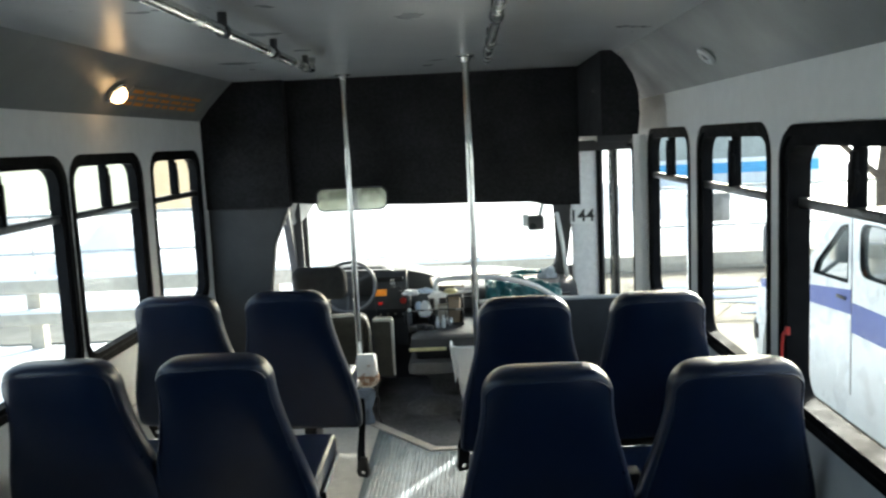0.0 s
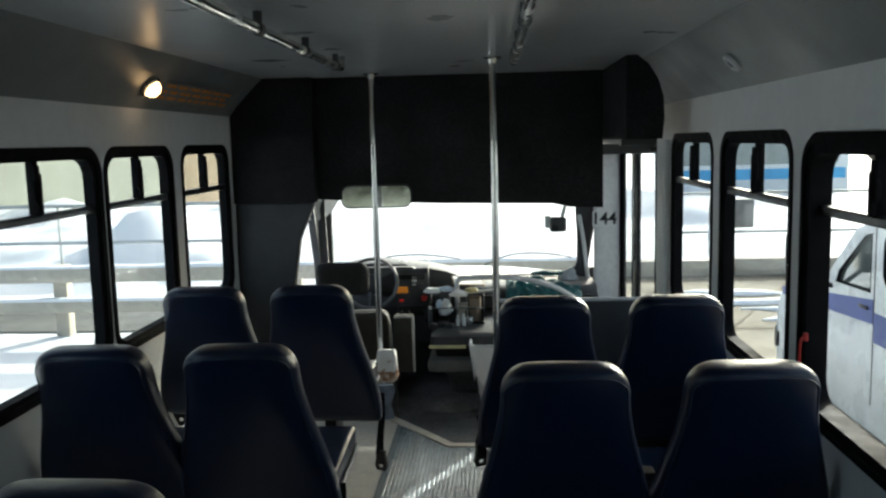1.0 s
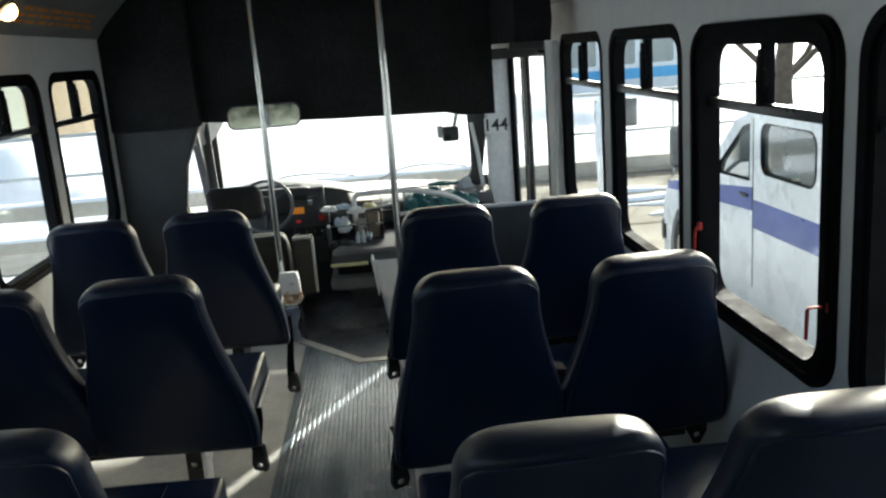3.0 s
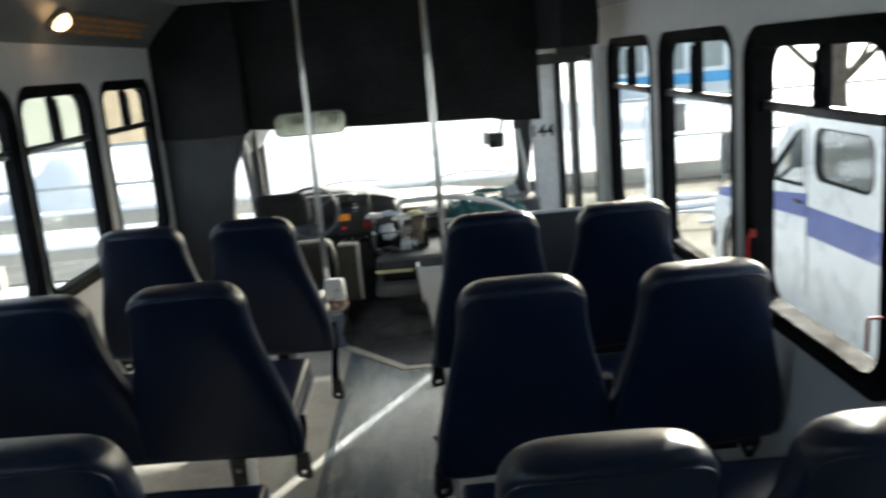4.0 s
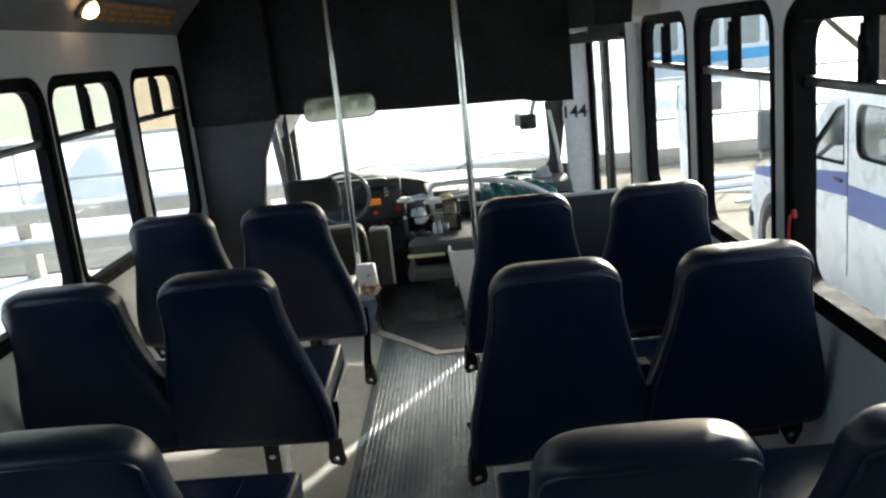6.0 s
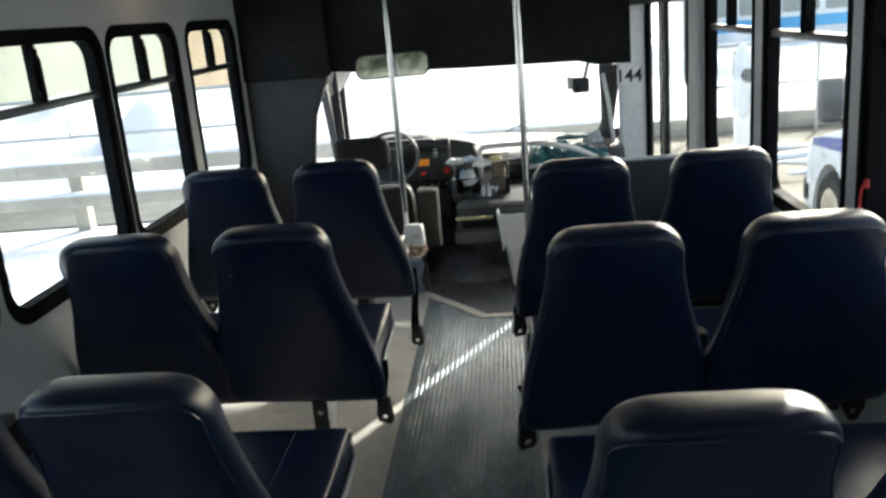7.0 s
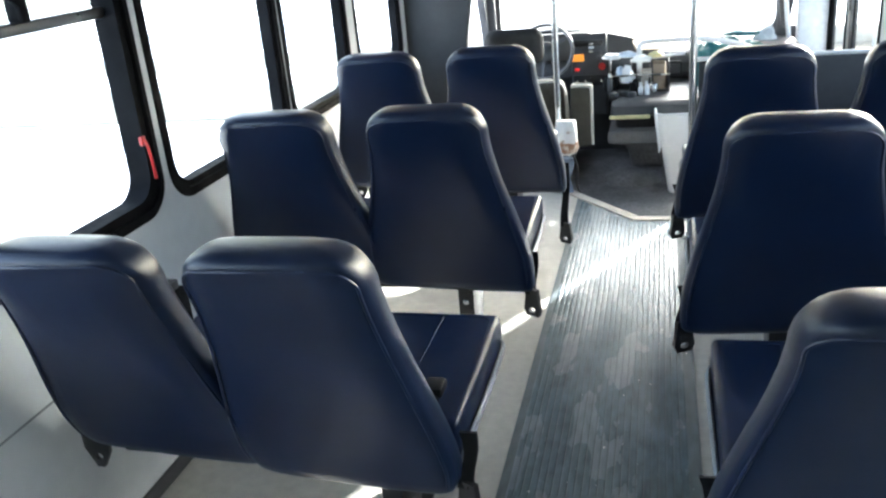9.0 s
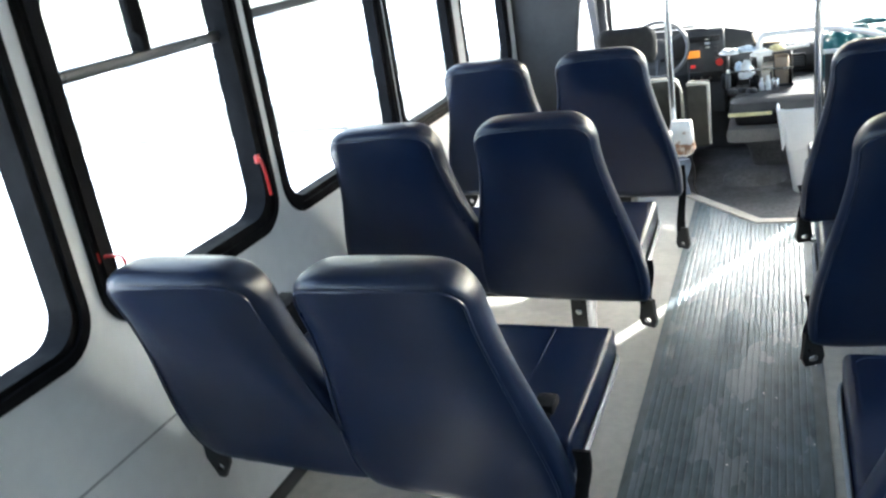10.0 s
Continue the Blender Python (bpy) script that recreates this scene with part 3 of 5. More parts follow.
    for t in range(7):
        u = t / 6
        z = 0.45 + (hang + 0.075 - 0.45) * u
        rings.append([(ax + 0.006 * math.sin(5 * u) + sx * (0.018 - 0.004 * math.sin(math.pi * u)), 0.03 - 0.03 * u + sy * 0.004, z) for sx, sy in ((-1, -1), (1, -1), (1, 1), (-1, 1))])
    strap = part("belt_strap", loft(rings), M_WEBBING, seat, "black webbing strap", smooth=30)
    slot = rounded(-0.012, 0.012, hang + 0.012, hang + 0.028, 0.007, 3)
    tongue = pierced([(-0.02, hang + 0.09), (-0.025, hang + 0.05), (-0.03, hang + 0.02), (-0.022, hang), (0.022, hang), (0.03, hang + 0.02), (0.025, hang + 0.05), (0.02, hang + 0.09)], [slot], "x", ax - 0.007, ax + 0.007)
    bmesh.ops.rotate(tongue, verts=tongue.verts, cent=(ax, 0, hang), matrix=Matrix.Rotation(radians(62 * aisle), 3, "Z"))
    part("tongue", tongue, M_BUCKLE, strap, "black plastic belt tongue with a slot", smooth=30)
    st = part("belt_strap", tube(smooth_line([(aisle * 0.36, 0.06, 0.44), (aisle * 0.365, 0.09, 0.475), (aisle * 0.36, 0.12, 0.488)], 4), 0.012, 8, flat=0.4), M_WEBBING, seat, "black webbing strap")
    part("buckle", box(aisle * 0.36 - 0.022, aisle * 0.36 + 0.022, 0.1, 0.155, 0.478, 0.502, 0.006), M_WEBBING, st, "black plastic buckle", smooth=30)
    st = part("belt_strap", tube(smooth_line([(0, 0.05, 0.40), (0.006, 0.085, 0.465), (-0.004, 0.125, 0.50)], 4), 0.013, 8, flat=0.4), M_WEBBING, seat, "black webbing strap")
    part("buckle", join(box(-0.05, -0.006, 0.105, 0.165, 0.488, 0.530, 0.006), box(0.0, 0.045, 0.09, 0.15, 0.49, 0.555, 0.006)), M_WEBBING, st, "black plastic buckle", smooth=30)
    return seat


ROWS_L, ROWS_R = (3.57, 2.58), (3.25, 2.34)
for side, y, cx, off, hang in ((1, ROWS_L[0], -0.700, 0.225, 0.11), (1, ROWS_L[1], -0.700, 0.225, 0.25), (-1, ROWS_R[0], 0.700, 0.24, 0.255), (-1, ROWS_R[1], 0.700, 0.24, 0.27)):
    double_seat(side, 0.607 if y in (2.58, 2.34) else 0.615, off=off, hang=hang, inset=0.05 if y == 3.57 else 0.0).matrix_basis = pose(cx, y, 0)
reclined = double_seat(1, 0.60, 0.225, 0.208)
reclined.matrix_basis = pose(-0.680, 1.61, 0, 0, 0, -1.5)
tagged(reclined, "navy blue vinyl double bus seat, backs reclined, seams scuffed")
reclined = double_seat(-1, 0.60, 0.30, 0.23)
reclined.matrix_basis = pose(0.713, 1.50, 0)
tagged(reclined, "navy blue vinyl double bus seat, backs reclined, seams scuffed")

# ---------------------------------------------------------------- poles and rails
def stanchion(x, y, z0, z1):
    t = thing("grab_pole", "brushed stainless steel upright grab pole", "grab pole", (x, y, z0), "upright grab poles")
    part("pole", tube([(0, 0, 0.01), (0, 0, (z1 - z0) / 2), (0, 0, z1 - z0 - 0.01)], 0.0165, 16), M_STEEL, t)
    part("flange", lathe([(0.001, 0), (0.042, 0), (0.042, 0.006), (0.024, 0.012), (0.02, 0.03), (0.001, 0.03)]), M_STEEL, t)
    part("flange", lathe([(0.001, z1 - z0), (0.042, z1 - z0), (0.042, z1 - z0 - 0.006), (0.024, z1 - z0 - 0.012), (0.02, z1 - z0 - 0.03), (0.001, z1 - z0 - 0.03)]), M_STEEL, t)
    return t


stanchion(-0.366, 4.62, 0.0, CEIL)
stanchion(0.286, 3.915, 0.0, CEIL)
for rx in (-0.36, 0.375):
    t = thing("ceiling_grab_rail", "stainless steel grab rail hung below the ceiling", "grab rail", (rx, 0, 0), "ceiling grab rails")
    line = [(0, 0.6, 1.905), (0, 0.63, 1.875), (0, 0.72, 1.857), (0, 2.2, 1.857), (0, 3.55, 1.857), (0, 3.66, 1.875), (0, 3.70, 1.905)]
    part("rail", tube(smooth_line(line, 6), 0.0155, 14), M_STEEL, t)
    for y in (1.1, 1.75, 2.375, 2.98, 3.55):
        part("hanger", join(tube([(0, y, 1.862), (0, y, 1.905)], 0.013, 12), tube([(0, y - 0.02, 1.857), (0, y + 0.02, 1.857)], 0.0195, 12)), M_DKGREY, t)

# ---------------------------------------------------------------- aisle matting
MAT_X0, MAT_X1 = -0.264, 0.262
mat_line = [(MAT_X0, Y_REAR + 0.1), (MAT_X1, Y_REAR + 0.1), (MAT_X1, 4.13), (0.025, 4.13), (MAT_X0, 4.485)]
structure("aisle_matting", prism(mat_line, "z", 0.0, 0.004), M_GROOVE, "grey black ribbed rubber runner, worn pale, with blue sky sheen painted in", "matting")
mat_ob = bpy.data.objects["aisle_matting"]
pitch, x = 0.0195, MAT_X0 + 0.034
while x < MAT_X1 - 0.03:
    y1 = 4.125 if x > 0.025 else 4.125 + (0.025 - x) * (0.355 / 0.289)
    rib = bmesh.new()
    vs = [[rib.verts.new((x + dx, yy, zz)) for dx, zz in ((-0.0084, 0.0041), (-0.0066, 0.0053), (0.0066, 0.0053), (0.0084, 0.0041))] for yy in (Y_REAR + 0.1, y1)]
    for k in range(3):
        rib.faces.new((vs[0][k], vs[0][k + 1], vs[1][k + 1], vs[1][k]))
    rib.faces.new(vs[1])
    part("rib", rib, M_MAT, mat_ob, smooth=None)
    x += pitch
nosing_line = [(-W, 4.66), (-0.40, 4.66), (0.03, 4.135), (1.0, 4.135), (1.0, 4.185), (0.055, 4.185), (-0.375, 4.712), (-W, 4.712)]
structure("floor_nosing", prism(nosing_line, "z", -0.012, 0.009, 0.003), M_TRIM, "tan worn nosing strip along the step edge", "trim")


# ---------------------------------------------------------------- cab shell
WS_Y, WS_B, WS_T = 6.32, 0.535, 1.28
structure("cab_wall_left", pierced([(4.86, -0.36), (6.55, -0.36), (6.55, 0.60), (6.1, 1.45), (4.86, 1.45)], [[(5.05, 0.50), (6.22, 0.50), (5.92, 1.2), (5.05, 1.25)]], "x", -1.05, -1.0), M_DKGREY, "dark grey cab side with the driver's window opening", "wall")
structure("cab_roof", box(-1.05, 1.2, 4.92, 6.3, 1.44, 1.5), M_DKGREY, "dark grey cab roof lining", "ceiling")
structure("cab_wall_front", pierced([(-1.05, -0.36), (1.2, -0.36), (1.2, 1.5), (-1.05, 1.5)], [rounded(-0.94, 0.895, WS_B, WS_T, 0.12), [(0.965, 0.58), (1.04, 0.58), (1.04, 1.27), (0.96, 1.27)]], "y", WS_Y, WS_Y + 0.05), M_DKGREY, "dark grey windscreen surround with wide opening", "wall")
structure("cab_wall_right", pierced([(6.1, -0.36), (6.32, -0.36), (6.32, 1.45), (6.1, 1.45)], [[(6.13, 0.55), (6.3, 0.55), (6.3, 1.25), (6.13, 1.25)]], "x", 1.06, 1.1), M_DKGREY, "dark grey cab side with a small quarter light", "wall")
ws = structure("windscreen", box(-0.94, 0.88, WS_Y + 0.02, WS_Y + 0.026, WS_B - 0.02, WS_T + 0.02), M_GLASS, "clear windscreen, bright with snow glare", "windscreen")
ws.visible_shadow = False
dash_line = [(5.74, 0.36), (5.70, 0.42), (5.71, 0.48), (5.76, 0.525), (5.84, 0.545), (5.95, 0.548), (6.31, 0.53), (6.31, -0.26), (5.95, -0.26), (5.88, 0.2), (5.80, 0.30)]
dash = structure("dashboard", prism(dash_line, "x", -0.98, 0.98, 0.012, 3), M_PLASTIC, "black moulded dashboard with vents and a glove box", "dashboard", smooth=40)
part("binnacle", prism([(-0.90, 0.53), (-0.86, 0.64), (-0.72, 0.70), (-0.52, 0.712), (-0.34, 0.695), (-0.2, 0.675), (-0.05, 0.645), (0.06, 0.605), (0.14, 0.55), (0.14, 0.53)], "y", 5.80, 6.10, 0.01, 2), M_PLASTIC, dash)
part("defroster_slot", box(-0.75, 0.75, 6.16, 6.19, 0.534, 0.544, 0.002), M_BLACK, dash)
part("glove_box", box(0.36, 0.86, 5.695, 5.715, 0.37, 0.485, 0.008), M_PLASTIC, dash)
for x in (-0.86, 0.0, 0.22, 0.86):
    vent = part("vent", ring_frame(rounded(x - 0.065, x + 0.065, 0.405, 0.49, 0.015, 4), rounded(x - 0.055, x + 0.055, 0.415, 0.48, 0.01, 4), "y", 5.685, 5.715), M_BLACK, dash)
    for k in range(4):
        part("slat", box(x - 0.056, x + 0.056, 5.692, 5.71, 0.423 + 0.014 * k, 0.428 + 0.014 * k), M_DKGREY, vent)


# ---------------------------------------------------------------- ground outside
GROUND = -0.85
g = bmesh.new()
vs = [g.verts.new((x, y, GROUND)) for x, y in ((-600, -600), (600, -600), (600, 600), (-600, 600))]
g.faces.new(vs)
structure("ground", g, M_SNOW, "snow covered ground, trodden and bright", "snow")


# ---------------------------------------------------------------- entrance door and front corner
door = tagged(new("door_entrance"), "closed bi-fold bus entrance door with two tall glass leaves", "door", kind="structure")
for y0, y1, p0, p1 in ((5.51, 6.01, 5.59, 5.965), (4.69, 5.495, 4.79, 5.37)):
    leaf = part("leaf", pierced([(y0, -0.34), (y1, -0.34), (y1, 1.50), (y0, 1.50)], [rounded(p0, p1, -0.12, 1.46, 0.03, 4)], "x", 1.185, 1.2), M_BLACK, door)
    part("gasket", ring_frame(rounded(p0 - 0.014, p1 + 0.014, -0.134, 1.474, 0.035, 4), rounded(p0 + 0.004, p1 - 0.004, -0.116, 1.456, 0.028, 4), "x", 1.178, 1.185), M_RUBBER, leaf)
    gp = part("pane", box(1.192, 1.196, p0 - 0.01, p1 + 0.01, -0.13, 1.47), M_GLASS, leaf)
    gp.visible_shadow = False
part("hinge_bar", tube([(1.18, 5.502, -0.3), (1.18, 5.502, 1.48)], 0.008, 8), M_STEEL, door)
structure("door_header", box(1.0, 1.2, 4.86, 6.05, 1.485, 1.53, 0.004), M_DKGREY, "dark grey header over the entrance door", "trim")
structure("door_jamb_rear", box(1.165, 1.2, 4.50, 4.685, -0.3, 1.52, 0.008), M_WALL, "pale grey post beside the entrance door", "trim", smooth=40)
structure("door_jamb_front", box(0.988, 1.168, 6.03, 6.10, -0.3, 1.5, 0.015, 3), M_WHITE, "white painted post at the front of the entrance", "trim", smooth=40)
structure("door_seal", box(1.169, 1.2, 6.022, 6.10, -0.3, 1.5, 0.006), M_RUBBER, "black rubber seal along the entrance post", "trim")
num = bpy.data.curves.new("number_text", "FONT")
num.body, num.size, num.extrude = "144", 0.118, 0.0006
num.offset = 0.002
num.align_x, num.align_y = "CENTER", "CENTER"
tmp = new("tmp_text", num)
bpy.context.view_layer.update()
me = bpy.data.meshes.new_from_object(tmp.evaluated_get(bpy.context.evaluated_depsgraph_get()))
bpy.data.objects.remove(tmp)
me.materials.append(M_TEXT)
label = thing("number_label", "white sticker with black numerals 144", "label", (1.05, 6.028, 0.968))
part("sticker", box(-0.075, 0.078, -0.002, 0.0015, -0.055, 0.055), M_PAPER, label)
tx = new("numerals", me)
tx.parent = label
tx.matrix_local = pose(0.005, -0.0035, 0, 90, 0, 0)

# ---------------------------------------------------------------- modesty panel behind the steps
mp = thing("modesty_panel", "dark grey modesty panel with a pale top rail", "partition", (0.72, 3.97, 0))
part("panel", box(-0.41, 0.44, -0.012, 0.012, 0.06, 0.778, 0.006), M_PANEL, mp, smooth=30)
part("top_rail", tube([(-0.42, 0, 0.783), (0, 0, 0.783), (0.44, 0, 0.783)], 0.013, 12, flat=0.8), M_WALL, mp, "pale steel top rail")
part("foot", box(0.30, 0.34, -0.02, 0.02, 0, 0.07, 0.004), M_STEEL, mp)
part("foot", box(-0.38, -0.34, -0.02, 0.02, 0, 0.07, 0.004), M_STEEL, mp)

# ---------------------------------------------------------------- ceiling and cove fittings
lamp = thing("cove_lamp", "small round lit reading lamp in the cove", "lamp", (-1.12, 3.47, 1.79))
lamp.matrix_world = pose(-1.118, 3.47, 1.79, 0, 135, 0)
part("bezel", lathe([(0.05, 0.0), (0.05, 0.008), (0.036, 0.014), (0.034, 0.004)], 24), M_STEEL, lamp)
part("bulb", lathe([(0.001, 0.004), (0.038, 0.004), (0.038, 0.016), (0.032, 0.032), (0.018, 0.044), (0.001, 0.048)], 24), M_LAMP, lamp, "glowing warm lens")
knob = thing("cove_speaker", "small round pale speaker boss on the cove", "speaker", (1.115, 3.08, 1.795))
knob.matrix_world = pose(1.122, 3.08, 1.787, 0, -135, 0)
part("rim", lathe([(0.038, 0.0), (0.038, 0.01), (0.028, 0.016), (0.026, 0.006), (0.001, 0.006)], 20), M_WALL, knob)
part("cone", lathe([(0.001, 0.007), (0.024, 0.007), (0.012, 0.012), (0.001, 0.013)], 20), M_DKGREY, knob)
notice = thing("cove_notice", "amber notice strip with lines of unreadable print", "notice", (-1.12, 4.1, 1.785))
notice.matrix_world = pose(-1.128, 4.08, 1.783, 0, 135, 0)
part("strip", box(-0.055, 0.06, -0.5, 0.5, 0.003, 0.006), M_COVE, notice)
rng = random.Random(5)
for row in range(3):
    y = -0.46
    while y < 0.42:
        l = rng.uniform(0.05, 0.14)
        part("print_bar", box(-0.042 + row * 0.033, -0.024 + row * 0.033, y, min(y + l, 0.46), 0.006, 0.0072), M_ORANGE, notice)
        y += l + 0.03

# ---------------------------------------------------------------- mirror, visor edge and camera
mirror = thing("interior_mirror", "wide rounded interior mirror hung under the header", "mirror", (-0.40, 4.82, 1.205))
mirror.matrix_world = pose(-0.384, 4.82, 1.235, -1.7, 0, 3.5)
part("housing", loft([[(x * s, y, z * s) for x, z in rounded(-0.2, 0.2, -0.066, 0.066, 0.045, 6)] for s, y in ((1.0, -0.012), (1.0, 0.004), (0.92, 0.022), (0.6, 0.03))]), M_DKGREY, mirror)
part("mirror_glass", prism(rounded(-0.192, 0.192, -0.058, 0.058, 0.04, 6), "y", -0.0145, -0.0125), M_MIRROR, mirror, "silvered mirror glass")
part("arm", tube([(0.0, 0.02, 0.02), (0.0, 0.05, 0.08)], 0.01, 10), M_BLACK, mirror)
cam_d = thing("dash_camera", "small black camera with a pale mount below the windscreen header", "dash camera", (0.725, 6.2, 0.865))
part("bracket", tube(smooth_line([(0.12, 0.115, 0.46), (0.12, 0.05, 0.42), (0.09, 0.0, 0.26), (0.05, 0.0, 0.11)], 4), 0.014, 10), M_WALL, cam_d, "pale grey mount")
part("plate", box(0.08, 0.16, 0.105, 0.122, 0.42, 0.5, 0.004), M_WALL, cam_d)
part("body", box(-0.04, 0.08, -0.04, 0.04, 0.0, 0.11, 0.02, 3), M_PLASTIC, cam_d)
part("lens", tube([(-0.005, -0.03, 0.03), (-0.005, -0.06, 0.03)], 0.025, 16), M_VANGLASS, cam_d)
part("side_pod", box(-0.075, -0.03, -0.03, 0.03, 0.03, 0.12, 0.012, 2), M_WALL, cam_d)

# windscreen pillars
for sx, name in ((-1, "pillar_left"), (1, "pillar_right")):
    structure(name, loft([[(sx * ((0.99 if sx < 0 else 0.915) + dx * (1 if sx < 0 else 0.7)), 6.2 + dy - (z - 0.55) * 0.12, z) for dx, dy in ((-0.04, 0), (0.05, -0.03), (0.07, 0.06), (-0.03, 0.07))] for z in (0.5, 0.8, 1.1, 1.45)]), M_DKGREY, "grey moulded windscreen pillar", "trim", smooth=50)
structure("pillar_cap", loft([[(-1.03, 5.98, 1.0), (-0.99, 6.16, 0.98), (-0.97, 6.2, 1.12), (-1.03, 6.0, 1.18)], [(-0.96, 6.2, 1.0), (-0.93, 6.28, 1.03), (-0.86, 6.29, 1.14), (-0.9, 6.2, 1.18)]]), M_EDGE, "pale moulded trim where the pillar meets the roof", "trim", smooth=50)
grab = thing("pillar_handle", "white grab handle along the windscreen pillar", "handle", (0.88, 6.08, 0))
part("bar", tube(smooth_line([(0.01, 0.03, 0.985), (0.013, 0.004, 0.955), (0.033, -0.004, 0.828), (0.054, -0.004, 0.655), (0.075, 0.004, 0.47), (0.078, 0.03, 0.44)], 5), 0.015, 10), M_WHITEPL, grab)
structure("pillar_trim", prism([(0.862, 1.05), (1.0, 1.05), (1.0, 0.95), (0.972, 0.76), (0.946, 0.6), (0.905, 0.6), (0.875, 0.8)], "y", 6.108, 6.13, 0.006), M_DKGREY, "dark moulded trim tapering down beside the windscreen pillar", "trim", smooth=40)

# ---------------------------------------------------------------- driver's place
M_STEERING = mat("grey_wheel_leather", (0.2, 0.2, 0.2), 0.4)
ds = thing("driver_seat", "dark grey cloth driver seat with pale piped edges", "driver seat", (-0.62, 5.28, -0.12))


def pad(w, d, h, r, at, tilt=0.0):
    bm = box(-w / 2, w / 2, -d / 2, d / 2, 0, h, r, 4)
    bmesh.ops.transform(bm, matrix=pose(*at, tilt), verts=bm.verts)
    return bm


part("headrest", pad(0.34, 0.11, 0.21, 0.06, (-0.05, -0.06, 0.715), 8), M_GREYSEAT, ds)
part("headrest_post", tube([(-0.12, -0.02, 0.52), (-0.12, -0.055, 0.74)], 0.008, 8), M_STEEL, ds)
part("headrest_post", tube([(0.0, -0.02, 0.52), (0.0, -0.055, 0.74)], 0.008, 8), M_STEEL, ds)
part("backrest", pad(0.46, 0.13, 0.60, 0.05, (0, 0.03, 0.02), 8), M_OLIVE, ds)
part("back_edge", tube(smooth_line([(0.225, 0.02, 0.06), (0.235, -0.02, 0.3), (0.225, -0.06, 0.55), (0.15, -0.075, 0.6), (-0.15, -0.075, 0.6), (-0.225, -0.06, 0.55)], 4), 0.014, 8), M_TAN, ds, "pale piped edge")
part("cushion", pad(0.50, 0.50, 0.14, 0.05, (0, 0.27, 0.02)), M_GREYSEAT, ds)
part("base", box(-0.2, 0.2, 0.05, 0.5, 0, 0.04, 0.01), M_BLACK, ds)
arm = part("armrest", pad(0.125, 0.11, 0.36, 0.016, (0.335, -0.12, 0.24), 4), M_OLIVE, ds, "upright dark armrest with a pale edge")
part("armrest_edge", tube(smooth_line([(0.392, -0.165, 0.25), (0.394, -0.18, 0.40), (0.394, -0.194, 0.575), (0.386, -0.196, 0.595), (0.34, -0.197, 0.60), (0.28, -0.196, 0.598)], 4), 0.010, 8), M_TAN, arm)
wheel = thing("steering_wheel", "grey steering wheel behind the dashboard cowl", "steering wheel", (-0.5, 5.64, 0.56))
wheel.matrix_world = pose(-0.55, 5.62, 0.60, 62, 0, 0)
part("rim", tube([(0.175 * math.cos(2 * math.pi * k / 40), 0.175 * math.sin(2 * math.pi * k / 40), 0) for k in range(40)], 0.012, 10, closed=True), M_STEERING, wheel)
part("hub", lathe([(0.001, -0.03), (0.055, -0.03), (0.07, 0.0), (0.05, 0.02), (0.001, 0.025)], 20), M_PLASTIC, wheel)
for a in (0, 120, 240):
    ca, sa = math.cos(radians(a - 90)), math.sin(radians(a - 90))
    part("spoke", tube([(0.05 * ca, 0.05 * sa, 0), (0.165 * ca, 0.165 * sa, 0)], 0.013, 8, flat=0.5), M_DKGREY, wheel)
part("column", tube([(0, 0, -0.02), (0, 0, -0.25)], 0.03, 12), M_PLASTIC, wheel)
cowl = thing("instrument_cowl", "black instrument cowl with small switches", "instrument panel", (-0.5, 5.85, 0.5))
part("hood", loft([[(x * s, y, z * s + dz) for x, z in rounded(-0.26, 0.26, 0, 0.17, 0.06, 5)] for s, y, dz in ((1.0, -0.12, 0.02), (1.04, -0.08, 0.015), (1.0, 0.06, 0.0), (0.8, 0.2, -0.02))]), M_PLASTIC, cowl)
radio = thing("centre_stack", "black centre stack with amber display and red light", "radio", (-0.26, 5.70, 0.372))
part("housing", loft([[(x, y, z) for x, y in rounded(-0.13, 0.09, -0.02 + g, 0.2, 0.015, 3)] for z, g in ((-0.2, 0.03), (-0.05, 0.01), (0.2, 0.0), (0.29, 0.03), (0.31, 0.06))]), M_PLASTIC, radio)
part("display", box(-0.128, -0.05, -0.026, -0.018, 0.148, 0.192, 0.003), M_ORGLOW, radio, "amber lit display")
part("indicator", box(-0.11, -0.08, -0.026, -0.012, 0.088, 0.104, 0.003), M_REDGLOW, radio, "red indicator light")
part("faceplate", box(-0.12, 0.08, -0.024, -0.012, -0.01, 0.06, 0.004), M_BLACK, radio)
for k in range(3):
    part("switch", box(-0.02, 0.01, -0.03, -0.016, 0.20 + 0.024 * k, 0.214 + 0.024 * k, 0.003), M_WHITEPL if k % 2 else M_STEEL, radio)
    part("switch", box(0.03, 0.055, -0.03, -0.016, 0.13 + 0.03 * k, 0.15 + 0.03 * k, 0.003), M_DKGREY, radio)
for k in range(4):
    part("knob", lathe([(0.001, 0), (0.010, 0), (0.008, 0.014), (0.001, 0.014)], 12), M_STEEL, radio).matrix_local = pose(-0.095 + 0.05 * k, -0.024, 0.025, 90)
part("vent", box(-0.11, 0.07, -0.018, -0.008, 0.24, 0.275, 0.004), M_BLACK, radio)
lampred = thing("warning_lamp", "round red warning lamp on the dashboard edge", "warning lamp", (-0.197, 5.655, 0.49))
part("rim", tube([(0, 0.06, 0), (0, -0.012, 0)], 0.027, 16), M_BLACK, lampred)
part("lens", tube([(0, -0.011, 0), (0, -0.02, 0)], 0.022, 16), M_RED, lampred, "dull red lens")
